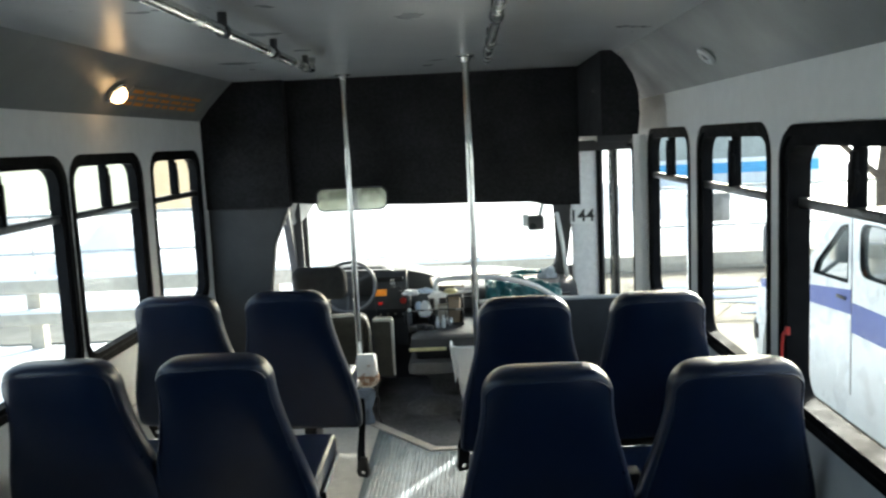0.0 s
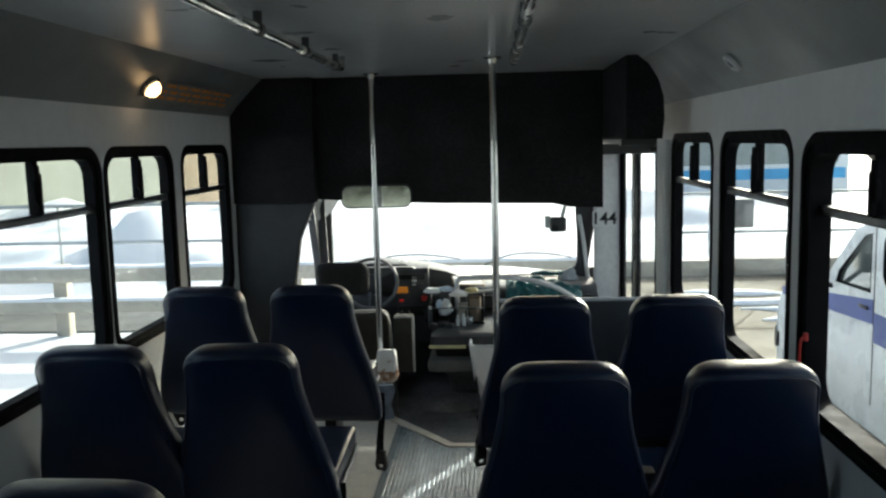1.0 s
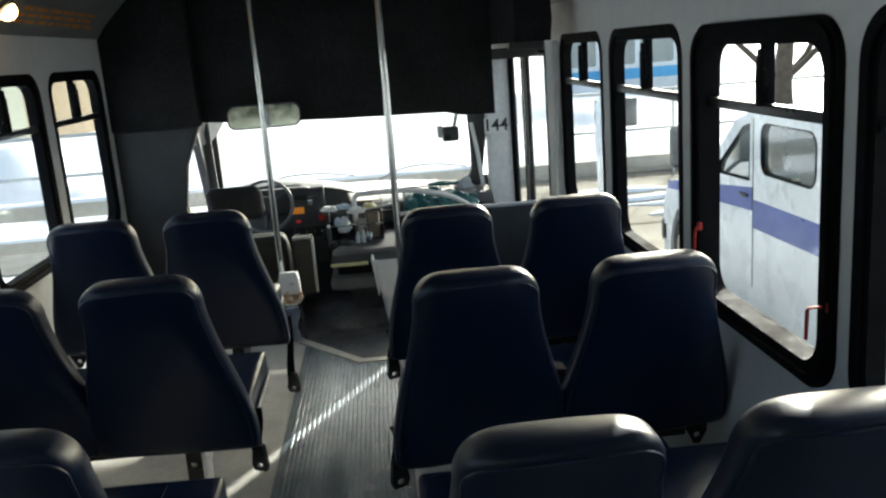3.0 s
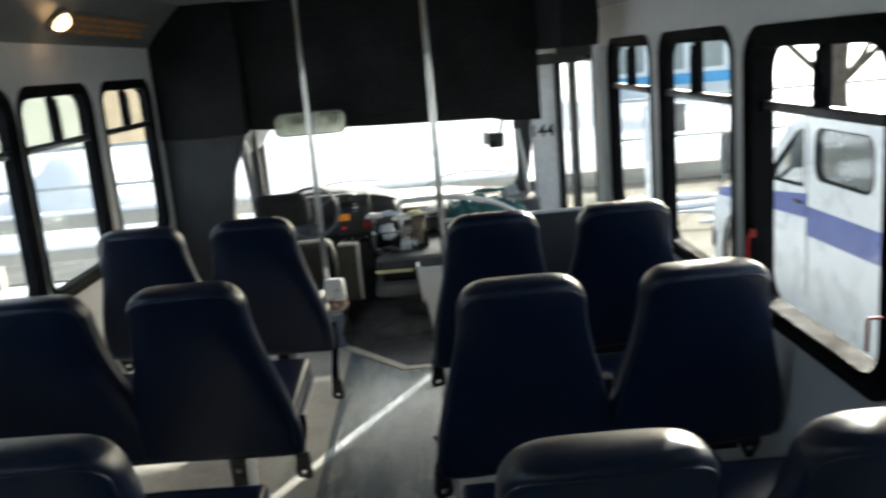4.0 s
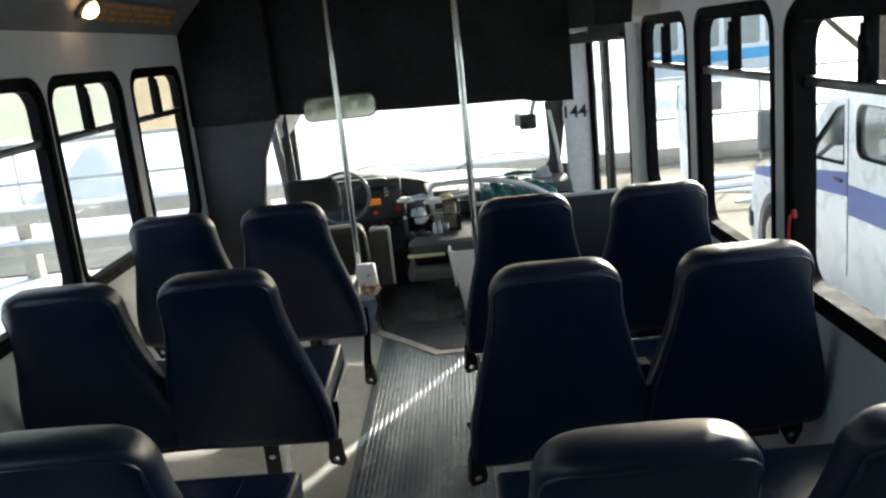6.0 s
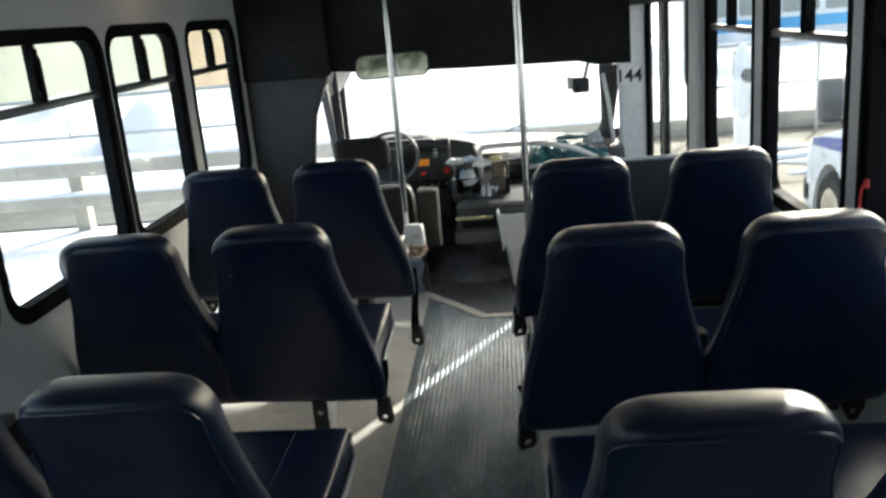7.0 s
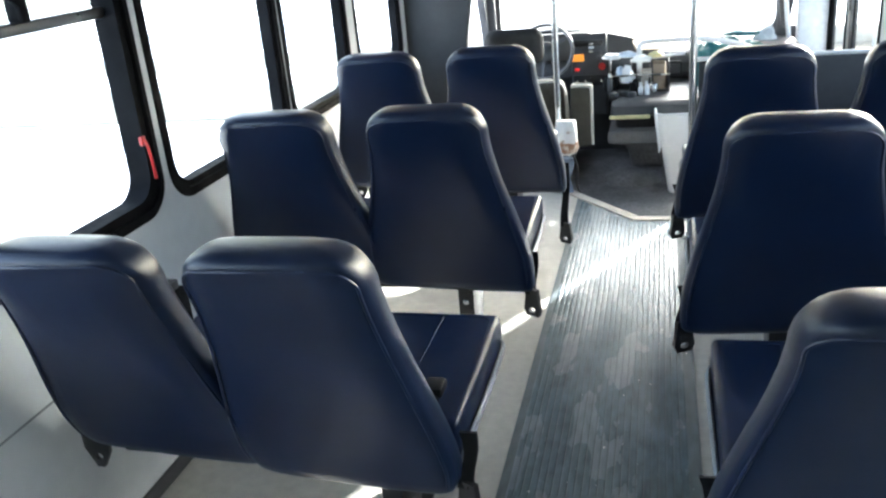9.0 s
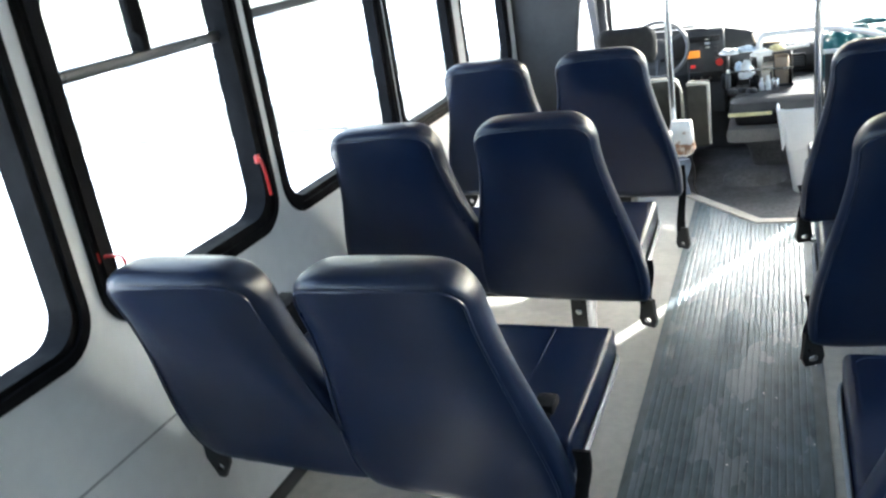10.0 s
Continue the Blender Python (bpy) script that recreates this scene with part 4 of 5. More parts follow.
# engine cover with tray and clutter on it
dog = thing("engine_cover", "dark grey moulded engine cover with a pale edged tray", "engine cover", (0.18, 5.5, -0.06))
part("plinth", loft([[(x, y, z) for x, y in rounded(-a, 0.34, -b, 0.34, 0.06, 5)] for a, b, z in ((0.20, 0.02, -0.06), (0.22, 0.06, 0.05), (0.27, 0.22, 0.17), (0.28, 0.30, 0.24))]), M_CABFLOOR, dog, "dark rubber trimmed foot")
part("shell", loft([[(x, y, z) for x, y in rounded(-a, 0.34, -b, 0.35, 0.05, 5)] for a, b, z in ((0.28, 0.40, 0.185), (0.315, 0.46, 0.205), (0.318, 0.47, 0.24), (0.31, 0.465, 0.275), (0.29, 0.44, 0.285))]), M_COVER, dog)
# black colour here stands in for the shade of the recess
part("tray", loft([[(x, y, z) for x, y in rounded(-a, 0.33, -b, 0.34, 0.04, 5)] for a, b, z in ((0.27, 0.40, 0.28), (0.275, 0.405, 0.32), (0.285, 0.43, 0.36))]), M_BLACK, dog, "black band painting the shade in the recess under the lip")
part("lip", loft([[(x, y, z) for x, y in rounded(-a, 0.33, -b, 0.34, 0.05, 5)] for a, b, z in ((0.285, 0.45, 0.36), (0.30, 0.47, 0.375), (0.295, 0.465, 0.42), (0.26, 0.43, 0.44))]), M_PLASTIC, dog)
part("edge_strip", box(-0.304, -0.08, -0.482, -0.468, 0.352, 0.374, 0.006, 3), M_GOLD, dog, "pale yellow edge strip")
for k in range(3):
    part("knob", lathe([(0.001, 0), (0.03, 0), (0.032, 0.02), (0.024, 0.04), (0.001, 0.045)], 14, (-0.285 + 0.05 * k, -0.28 + 0.03 * (k % 2), 0.425)), M_BLACK, dog, "black rubber knob")


def crumple(name, label, cat, at, size, material, seed, sub=3):
    """A crumpled soft lump with creases, resting on its flat underside."""
    t = thing(name, label, cat, at)
    bm = bmesh.new()
    bmesh.ops.create_icosphere(bm, subdivisions=sub, radius=1.0)
    o = Vector((seed * 3.7, seed * 1.3, seed))
    for v in bm.verts:
        k = 1 + 0.3 * noise.noise(v.co * 1.8 + o) + 0.2 * abs(noise.noise(v.co * 4.0 + o)) + 0.08 * noise.noise(v.co * 9 + o)
        v.co = Vector((v.co.x * size[0] * k, v.co.y * size[1] * k, (max(v.co.z, -0.55) + 0.55) * size[2] * k))
    part("lump", bm, material, t)
    return t


def clutter_box(name, label, cat, at, size, material, rz):
    t = thing(name, label, cat, at, rz=rz)
    part("carton", box(-size[0] / 2, size[0] / 2, -size[1] / 2, size[1] / 2, 0, size[2], 0.004), material, t, smooth=30)
    part("flap", prism([(-size[1] / 2, size[2]), (-size[1] / 2 - 0.02, size[2] + 0.018), (-size[1] / 2 - 0.022, size[2] + 0.015), (-size[1] / 2, size[2] - 0.004)], "x", -size[0] / 2, size[0] / 2), material, t)
    return t


# open black rack on the cover, stuffed with small things
rack = thing("document_rack", "black open rack stuffed with papers beside the dashboard", "rack", (0.03, 5.42, 0.38))
part("base", box(-0.17, 0.18, -0.10, 0.13, 0.0, 0.012, 0.003), M_BLACK, rack)
part("back_panel", box(-0.17, 0.18, 0.12, 0.13, 0.012, 0.17, 0.003), M_PLASTIC, rack)
for x in (-0.17, -0.05, 0.06, 0.17):
    part("divider", prism([(-0.10, 0.012), (0.12, 0.012), (0.12, 0.16), (0.02, 0.15), (-0.10, 0.07)], "x", x, x + 0.008), M_BLACK, rack)
part("front_bar", tube([(-0.17, -0.1, 0.1), (0.0, -0.1, 0.104), (0.18, -0.1, 0.1)], 0.006, 8), M_STEEL, rack)
crumple("tissue", "crumpled white tissue stuffed in the rack", "tissue", (-0.125, 5.430, 0.565), (0.05, 0.035, 0.02), M_PAPER, 1, 4)
crumple("tissue", "pale blue crumpled wipe lying on the rack", "tissue", (-0.035, 5.450, 0.57), (0.05, 0.03, 0.02), M_PALEBLUE, 2, 4)
crumple("tissue", "crumpled white tissue stuffed in the rack", "tissue", (0.045, 5.400, 0.545), (0.055, 0.03, 0.024), M_PAPER, 3, 4)
crumple("wrapper", "crumpled pale yellow wrapper on the rack", "wrapper", (0.130, 5.430, 0.565), (0.04, 0.03, 0.02), M_GOLD, 4)
clutter_box("carton", "small brown cardboard carton standing in the rack", "box", (0.152, 5.370, 0.353), (0.07, 0.06, 0.19), M_CARD, -6)
clutter_box("carton", "beige packet standing in the rack", "box", (0.075, 5.360, 0.353), (0.06, 0.04, 0.15), M_BEIGE, 5)
crumple("cloth", "dirty white cloth hanging in the rack", "cloth", (-0.035, 5.350, 0.435), (0.045, 0.035, 0.055), M_PAPER, 6)
crumple("glove", "black work glove stuffed in the rack", "glove", (0.010, 5.340, 0.375), (0.03, 0.03, 0.05), M_WEBBING, 12)
crumple("glove", "black work glove stuffed in the rack", "glove", (-0.130, 5.380, 0.375), (0.04, 0.04, 0.07), M_WEBBING, 13)
crumple("wrapper", "crumpled silver wrapper in the rack", "wrapper", (0.115, 5.330, 0.365), (0.025, 0.02, 0.045), M_STEEL, 14)
crumple("cloth", "dirty white cloth hanging in the rack", "cloth", (-0.075, 5.360, 0.475), (0.022, 0.03, 0.035), M_PALEBLUE, 7)
for x, h in ((0.045, 0.06), (0.08, 0.07), (-0.13, 0.12)):
    bot = thing("small_bottle", "small white plastic bottle with a cap on the cover", "bottle", (x, 5.26, 0.38), "small bottles")
    part("body", lathe([(0.001, 0), (0.013, 0), (0.014, 0.01), (0.014, h - 0.02), (0.007, h - 0.01), (0.001, h - 0.01)], 14), M_WHITEPL if x > 0 else M_PLASTIC, bot)
    part("cap", lathe([(0.001, h - 0.01), (0.009, h - 0.01), (0.009, h + 0.008), (0.001, h + 0.008)], 12), M_WHITEPL, bot)
clip = thing("clipboard", "clipboard with white papers lying on the rack", "clipboard", (0.09, 5.5, 0.6))
clip.matrix_world = pose(0.1, 5.53, 0.615, 12, 4, 8)
part("board", box(-0.1, 0.11, -0.06, 0.1, -0.004, 0.004, 0.003), M_CARD, clip)
part("paper", box(-0.09, 0.1, -0.055, 0.09, 0.0045, 0.0065), M_PAPER, clip)
part("clip", box(-0.04, 0.04, 0.08, 0.1, 0.0045, 0.014, 0.003), M_STEEL, clip)
shelf = thing("parcel_shelf", "black equipment shelf beside the engine cover", "shelf", (0.5, 5.62, 0))
part("top", box(-0.02, 0.36, -0.2, 0.08, 0.26, 0.30, 0.01), M_PLASTIC, shelf)
part("side", box(-0.0, 0.03, -0.2, 0.08, -0.12, 0.26, 0.006), M_PLASTIC, shelf)
part("side", box(0.33, 0.36, -0.2, 0.08, -0.12, 0.26, 0.006), M_PLASTIC, shelf)
# teal jacket thrown over shelf and dashboard
jacket = thing("teal_jacket", "dark teal nylon jacket thrown over the dashboard shelf", "jacket", (0.36, 5.44, 0.302))
JX, JY = 44, 30
jb, rows_j = bmesh.new(), []
for lay in (0, 1):
    rows_j = []
    for j in range(JY + 1):
        r = []
        for i in range(JX + 1):
            u, v = i / JX, j / JY
            y = 0.36 * v
            z = 0.285 * (1 - (1 - min(v / 0.85, 1)) ** 2.4) * (1 - 0.25 * u * u)
            p = Vector((u * 5.0, v * 3.5, 2.0))
            z += (0.035 * noise.noise(p) + 0.03 * abs(noise.noise(p * 2.3)) + 0.012 * noise.noise(p * 5)) * min(1, v * 5)
            x = 0.5 * u + 0.02 * noise.noise(p + Vector((9, 0, 0)))
            r.append(jb.verts.new((x, y - 0.03 * noise.noise(p * 1.4) * (1 - v), 0.0 if lay else max(z, 0.004))))
        rows_j.append(r)
    for j in range(JY):
        for i in range(JX):
            jb.faces.new((rows_j[j][i], rows_j[j][i + 1], rows_j[j + 1][i + 1], rows_j[j + 1][i]))
    if lay == 0:
        top_j = rows_j
for j in range(JY):
    for i in (0, JX):
        jb.faces.new((top_j[j][i], top_j[j + 1][i], rows_j[j + 1][i], rows_j[j][i]))
for i in range(JX):
    for j in (0, JY):
        jb.faces.new((top_j[j][i], top_j[j][i + 1], rows_j[j][i + 1], rows_j[j][i]))
part("cloth", jb, M_TEAL, jacket, smooth=60)
crumple("teal_hood", "dark teal hood bunched below the windscreen", "jacket", (0.65, 5.93, 0.590), (0.1, 0.05, 0.022), M_TEAL, 9, 4)
crumple("plastic_bag", "pale grey plastic bag slumped in the windscreen corner", "bag", (0.80, 6.02, 0.50), (0.062, 0.05, 0.075), M_WALL, 21, 4)
bar = thing("dash_grab_rail", "thick white tubular grab rail before the dashboard", "grab rail", (0.035, 5.45, 0))
part("tube", tube(smooth_line([(0.0, 0.05, 0.30), (0.0, 0.02, 0.45), (0.0, -0.01, 0.61), (0.012, -0.012, 0.642), (0.045, -0.013, 0.655), (0.2, -0.01, 0.658), (0.40, -0.01, 0.65), (0.62, 0.05, 0.585), (0.78, 0.12, 0.48), (0.80, 0.24, 0.44)], 6), 0.0165, 12), M_WHITEPL, bar)
part("tube", tube([(0.03, 0.01, 0.555), (0.2, 0.0, 0.57), (0.26, 0.01, 0.572)], 0.009, 10), M_WHITEPL, bar)
# small things on the dashboard top
for x, y, w in ((-0.36, 5.9, 0.03), (-0.2, 5.92, 0.025)):
    pk = thing("parking_ticket", "small folded white paper lying on the dashboard", "paper", (x, y, 0.10))
    part("sheet", prism([(-w, 0.609), (0.0, 0.625), (w, 0.61), (w, 0.612), (0.0, 0.628), (-w, 0.611)], "y", -0.03, 0.03), M_PAPER, pk)

# waste bin with a liner pulled over its rim
bn = thing("waste_bin", "white plastic waste bin with a white liner over the rim", "waste bin", (0.283, 5.0, -0.12))
part("body", loft([[(x, y, z) for x, y in rounded(-a, a, -b, b, 0.04, 5)] for a, b, z in ((0.078, 0.07, 0.0), (0.085, 0.075, 0.01), (0.145, 0.12, 0.44), (0.14, 0.115, 0.44), (0.08, 0.07, 0.03))]), M_WHITEPL, bn)
rim = []
for z, grow in ((0.43, 0.0), (0.462, 0.002), (0.472, 0.01), (0.465, 0.018), (0.40, 0.012), (0.34, 0.004), (0.29, -0.004)):
    rim.append([(x + 0.008 * math.sin(6.3 * i), y + 0.007 * math.cos(4.2 * i), z - (0.05 * abs(math.sin(i * 0.9)) if z < 0.3 else 0)) for i, (x, y) in enumerate(rounded(-0.145 - grow, 0.145 + grow, -0.12 - grow, 0.12 + grow, 0.045, 5))])
part("liner", loft(rim, cap=False), M_PAPER, bn, "white plastic liner")

# things hung at the foot of the front pole
sack = thing("hanging_bag", "white plastic bag with brown print, tied to the grab pole", "bag", (-0.322, 4.555, 0.225))


def crinkled(levels, seed):
    """Rings of a soft crumpled packet: half width, half depth and height of each level."""
    out = []
    for a, b, z in levels:
        ring = []
        for k in range(28):
            c, q = math.cos(2 * math.pi * k / 28), math.sin(2 * math.pi * k / 28)
            w = 1 + 0.1 * noise.noise(Vector((c * 2.4, q * 2.4, z * 22 + seed))) + 0.05 * noise.noise(Vector((c * 6, q * 6, z * 60 + seed)))
            ring.append((a * w * math.copysign(abs(c) ** 0.6, c), b * w * math.copysign(abs(q) ** 0.6, q), z + 0.008 * noise.noise(Vector((c * 3, q * 3, seed)))))
        out.append(ring)
    return out


part("sack", loft(crinkled(((0.03, 0.025, 0.0), (0.05, 0.04, 0.012), (0.058, 0.045, 0.05), (0.058, 0.045, 0.08), (0.059, 0.045, 0.11), (0.056, 0.042, 0.14), (0.05, 0.032, 0.165), (0.046, 0.018, 0.18)), 2)), M_BAG, sack, smooth=60)
part("print_panel", loft(crinkled(((0.0545, 0.044, 0.014), (0.061, 0.048, 0.03), (0.061, 0.048, 0.05), (0.061, 0.048, 0.068)), 2), cap=False), M_PRINT, sack, "brown printed band", smooth=60)
part("tie", tube(smooth_line([(-0.03, 0.02, 0.165), (-0.038, 0.05, 0.21), (-0.042, 0.06, 0.27)], 4), 0.007, 8), M_PAPER, sack)
rag = thing("hanging_rag", "faded blue rag with straps hanging by the pole foot", "rag", (-0.335, 4.58, 0.0))
rg = []
for z, w, o in ((0.005, 0.03, 0.01), (0.04, 0.035, 0.0), (0.09, 0.03, -0.006), (0.15, 0.04, 0.004), (0.2, 0.05, 0.0)):
    rg.append([(o + w * math.cos(2 * math.pi * k / 14) * (1 + 0.3 * math.sin(5 * k)), 0.6 * w * math.sin(2 * math.pi * k / 14), z) for k in range(14)])
part("cloth", loft(rg), M_DENIM, rag)
part("strap", tube(smooth_line([(0.04, -0.01, 0.24), (0.065, -0.01, 0.15), (0.06, 0, 0.06), (0.075, 0.0, 0.004)], 4), 0.007, 6), M_BLACK, rag)
hump = thing("floor_hump", "dark rubber covered hump in the cab floor", "floor hump", (0.0, 5.2, -0.122))
hb = []
for a, b, z in ((0.17, 0.13, 0.0), (0.16, 0.12, 0.03), (0.12, 0.09, 0.055), (0.06, 0.05, 0.065)):
    hb.append([(a * math.cos(2 * math.pi * k / 28) * (1 + 0.06 * math.sin(3 * k)), b * math.sin(2 * math.pi * k / 28), z) for k in range(28)])
part("cover", loft(hb), M_CABFLOOR, hump)
# belts bundled behind the first row
belts = thing("belt_bundle", "bundle of black restraint belts hung on the bulkhead", "belts", (-0.80, 4.79, 0.62))
for k in range(3):
    r = 0.075 + 0.018 * k
    part("loop", tube([(r * math.cos(2 * math.pi * i / 20) * 0.7, -0.03 - 0.012 * k, -0.05 + r * 1.25 * math.sin(2 * math.pi * i / 20)) for i in range(20)], 0.011, 8, closed=True, flat=0.45), M_BLACK, belts)
part("hook", tube(smooth_line([(0, 0.02, 0.07), (0, -0.03, 0.075), (0, -0.06, 0.06)], 4), 0.007, 8), M_STEEL, belts)

retr = thing("belt_retractor", "black belt retractor box fixed low on the wall panel", "belt retractor", (-1.2, 2.09, 0.42))
part("case", box(0.0, 0.075, -0.05, 0.05, 0.0, 0.12, 0.015, 3), M_WEBBING, retr)
part("mouth", box(0.02, 0.06, -0.03, 0.03, 0.115, 0.145, 0.006), M_PLASTIC, retr)
part("strap", tube(smooth_line([(0.04, 0.0, 0.01), (0.05, -0.01, -0.08), (0.09, 0.0, -0.2), (0.16, 0.05, -0.36)], 5), 0.02, 8, flat=0.12), M_WEBBING, retr, "black webbing strap")

tie = thing("floor_tie_down", "black wheelchair tie-down lying on the floor by the wall", "tie-down", (-1.0, 1.42, 0.0))
part("housing", loft([[(a * math.cos(2 * math.pi * k / 20), 0.75 * a * math.sin(2 * math.pi * k / 20), z) for k in range(20)] for a, z in ((0.075, 0.0), (0.08, 0.02), (0.07, 0.045), (0.04, 0.06))]), M_BLACK, tie)
part("lever", tube(smooth_line([(0.045, 0.02, 0.045), (0.065, 0.06, 0.06), (0.078, 0.12, 0.075)], 4), 0.011, 8, flat=0.5), M_BUCKLE, tie, "black release lever")
part("hook", tube(smooth_line([(-0.05, 0.02, 0.03), (-0.075, 0.06, 0.035), (-0.06, 0.09, 0.03), (-0.04, 0.07, 0.02)], 4), 0.008, 8), M_BLACK, tie)
part("bolt", lathe([(0.001, 0.06), (0.012, 0.06), (0.011, 0.068), (0.001, 0.07)], 12, (0.03, 0.0, -0.006)), M_STEEL, tie)

# dried salt and grit trodden into the runner
grit = bmesh.new()
rg2 = random.Random(21)
for k in range(90):
    x, y, r = rg2.uniform(-0.24, 0.24), rg2.uniform(0.6, 3.6), 0.0009 + 0.0034 * rg2.random() ** 4
    z = 0.0056
    vs = [grit.verts.new((x + r * math.cos(a), y + 1.4 * r * math.sin(a), z - 0.001)) for a in (0.2, 1.5, 2.8, 4.0, 5.2)]
    tip = grit.verts.new((x, y, z + r * 0.8))
    for i in range(5):
        grit.faces.new((vs[i], vs[(i + 1) % 5], tip))
tagged(mesh_ob("salt_grit", grit, M_PAPER), "scattered white salt grit on the rubber runner", "grit", kind="stuff")


# ---------------------------------------------------------------- outside, left: guard rail, snow bank, buildings
rail = thing("guard_rail", "weathered grey beige double beam guard rail capped with snow", "guard rail", (0, 10.5, GROUND), rz=0.6)
for z0, z1, d in ((0.72, 0.91, 0.09), (0.33, 0.49, 0.09)):
    part("beam", box(-24, 1.4, -d, 0.03, z0, z1, 0.012), M_BEAM, rail)
    cap = []
    for k in range(141):
        x = -24 + 25.4 * k / 140
        t = 0.035 + 0.02 * noise.noise(Vector((x * 1.7, z0 * 9, 2)))
        cap.append([(x, -d - 0.012, z1 - 0.012), (x, -d - 0.004, z1 + t * 0.7), (x, -0.03, z1 + t), (x, 0.035, z1 + t * 0.5), (x, 0.035, z1 - 0.008)])
    part("snow_cap", loft(cap), M_SNOW, rail, "thin cap of snow", smooth=60)
for k in range(9):
    part("post", box(-0.09, 0.09, 0.0, 0.16, -0.05, 0.93, 0.012), M_BEAM, rail).location = (-23.6 + 3.05 * k, 0.03, 0)
apron = bmesh.new()
vs = [apron.verts.new(p) for p in ((-40, 10.62, GROUND + 0.02), (2.0, 10.7, GROUND + 0.02), (2.0, 12.6, GROUND + 0.02), (-40, 12.6, GROUND + 0.02))]
apron.faces.new(vs)
structure("ramp_surface", apron, M_WETROAD, "wet grey asphalt ramp behind the guard rail", "road")

# snow rising behind the rail, with shovelled heaps on it
bank = bmesh.new()
NX, NY = 200, 44
grid = []
for j in range(NY + 1):
    row = []
    for i in range(NX + 1):
        x, v = -36 + 72 * i / NX, j / NY
        y = 12.2 + 10.6 * v + (2.5 * (1 - v) if x > 2 else 0)
        k = min(1, v * 5)
        heap = 1 if x < -4 else 0.25
        z = GROUND + 0.8 * (1 - math.exp(-(v * 2.4) ** 2)) * k + k * heap * (0.26 * noise.noise(Vector((x * 0.9, y * 0.8, 3))) + 0.09 * noise.noise(Vector((x * 2.3, y * 2.1, 8))))
        z += k * 1.6 * max(0, noise.noise(Vector((x * 0.42 + 7.2, y * 0.3, 0.5))) - 0.08) * heap
        row.append(bank.verts.new((x, y, z - (0.05 if j == 0 else 0))))
    grid.append(row)
for j in range(NY):
    for i in range(NX):
        bank.faces.new((grid[j][i], grid[j][i + 1], grid[j + 1][i + 1], grid[j + 1][i]))
structure("snow_bank", bank, M_SNOW, "uneven bank of bright shovelled snow", "snow", smooth=60)
fence = thing("bank_handrail", "thin grey two bar handrail standing in the snow", "handrail", (0, 14.0, -0.45))
for z in (0.42, 1.05):
    part("rail", tube([(-30, 0, z), (-16, 0, z), (-4.2, 0, z)], 0.03, 8), M_GALV, fence)
    part("rail", tube([(3.2, 0, z), (7, 0, z), (12, 0, z)], 0.024, 8), M_GALV, fence)
for x in [-29.9 + 1.9 * k for k in range(14)] + [3.2 + 1.9 * k for k in range(5)]:
    part("post", tube([(x, 0, -0.4), (x, 0, 1.06)], 0.024, 8), M_GALV, fence)


def building(name, label, at, size, wall, rows, cols, rz=0):
    b = thing(name, label, "building", at, rz=rz)
    sx, sy, sz = size
    wins, hl = [], []
    for r in range(rows):
        for c in range(cols):
            y = -sy / 2 + sy * (c + 0.5) / cols
            z = 4.4 + r * 3.0
            hl.append([(y - 0.6, z), (y + 0.6, z), (y + 0.6, z + 1.3), (y - 0.6, z + 1.3)])
            wins.append((y, z))
    part("wall", pierced([(-sy / 2, 0), (sy / 2, 0), (sy / 2, sz), (-sy / 2, sz)], hl, "x", sx / 2 - 0.25, sx / 2), wall, b)
    part("wall", box(-sx / 2, sx / 2 - 0.26, -sy / 2, sy / 2, 0, sz), wall, b)
    part("roof", box(-sx / 2 - 0.2, sx / 2 + 0.25, -sy / 2 - 0.2, sy / 2 + 0.2, sz, sz + 0.3, 0.03), M_CONCRETE, b)
    for y, z in wins:
        w = part("window", ring_frame([(y - 0.6, z), (y + 0.6, z), (y + 0.6, z + 1.3), (y - 0.6, z + 1.3)], [(y - 0.53, z + 0.07), (y + 0.53, z + 0.07), (y + 0.53, z + 1.23), (y - 0.53, z + 1.23)], "x", sx / 2 - 0.12, sx / 2 - 0.04), M_WHITEPL, b)
        part("pane", box(sx / 2 - 0.1, sx / 2 - 0.08, y - 0.53, y + 0.53, z + 0.07, z + 1.23), M_VANGLASS, w)
    return b


building("block_building", "pale block building behind the snow bank", (-20.42, 25.13, GROUND), (10, 20.0, 9), M_PALEWALL, 2, 4, rz=-15)
building("tan_building", "tan rendered building beyond the snow bank", (-15.68, 42.81, GROUND), (10, 16.6, 9), M_TANWALL, 2, 3, rz=-15)


# ---------------------------------------------------------------- outside, right: parked van, far bus, bank, posts
def wheel_parts(owner, x, y, r, w):
    wh = part("wheel", tube([(x - w / 2, y, r), (x + w / 2, y, r)], r * 0.6, 24), M_STEEL, owner)
    prof = []
    for a in (r * 0.62, r * 0.9, r, r, r * 0.9, r * 0.62):
        prof.append(a)
    xs = (-w / 2, -w / 2, -w / 2 + 0.04, w / 2 - 0.04, w / 2, w / 2)
    part("tyre", loft([[(x + dx, y + a * math.cos(2 * math.pi * k / 28), r + a * math.sin(2 * math.pi * k / 28)) for k in range(28)] for a, dx in zip(prof, xs)], cap=False), M_TYRE, wh)


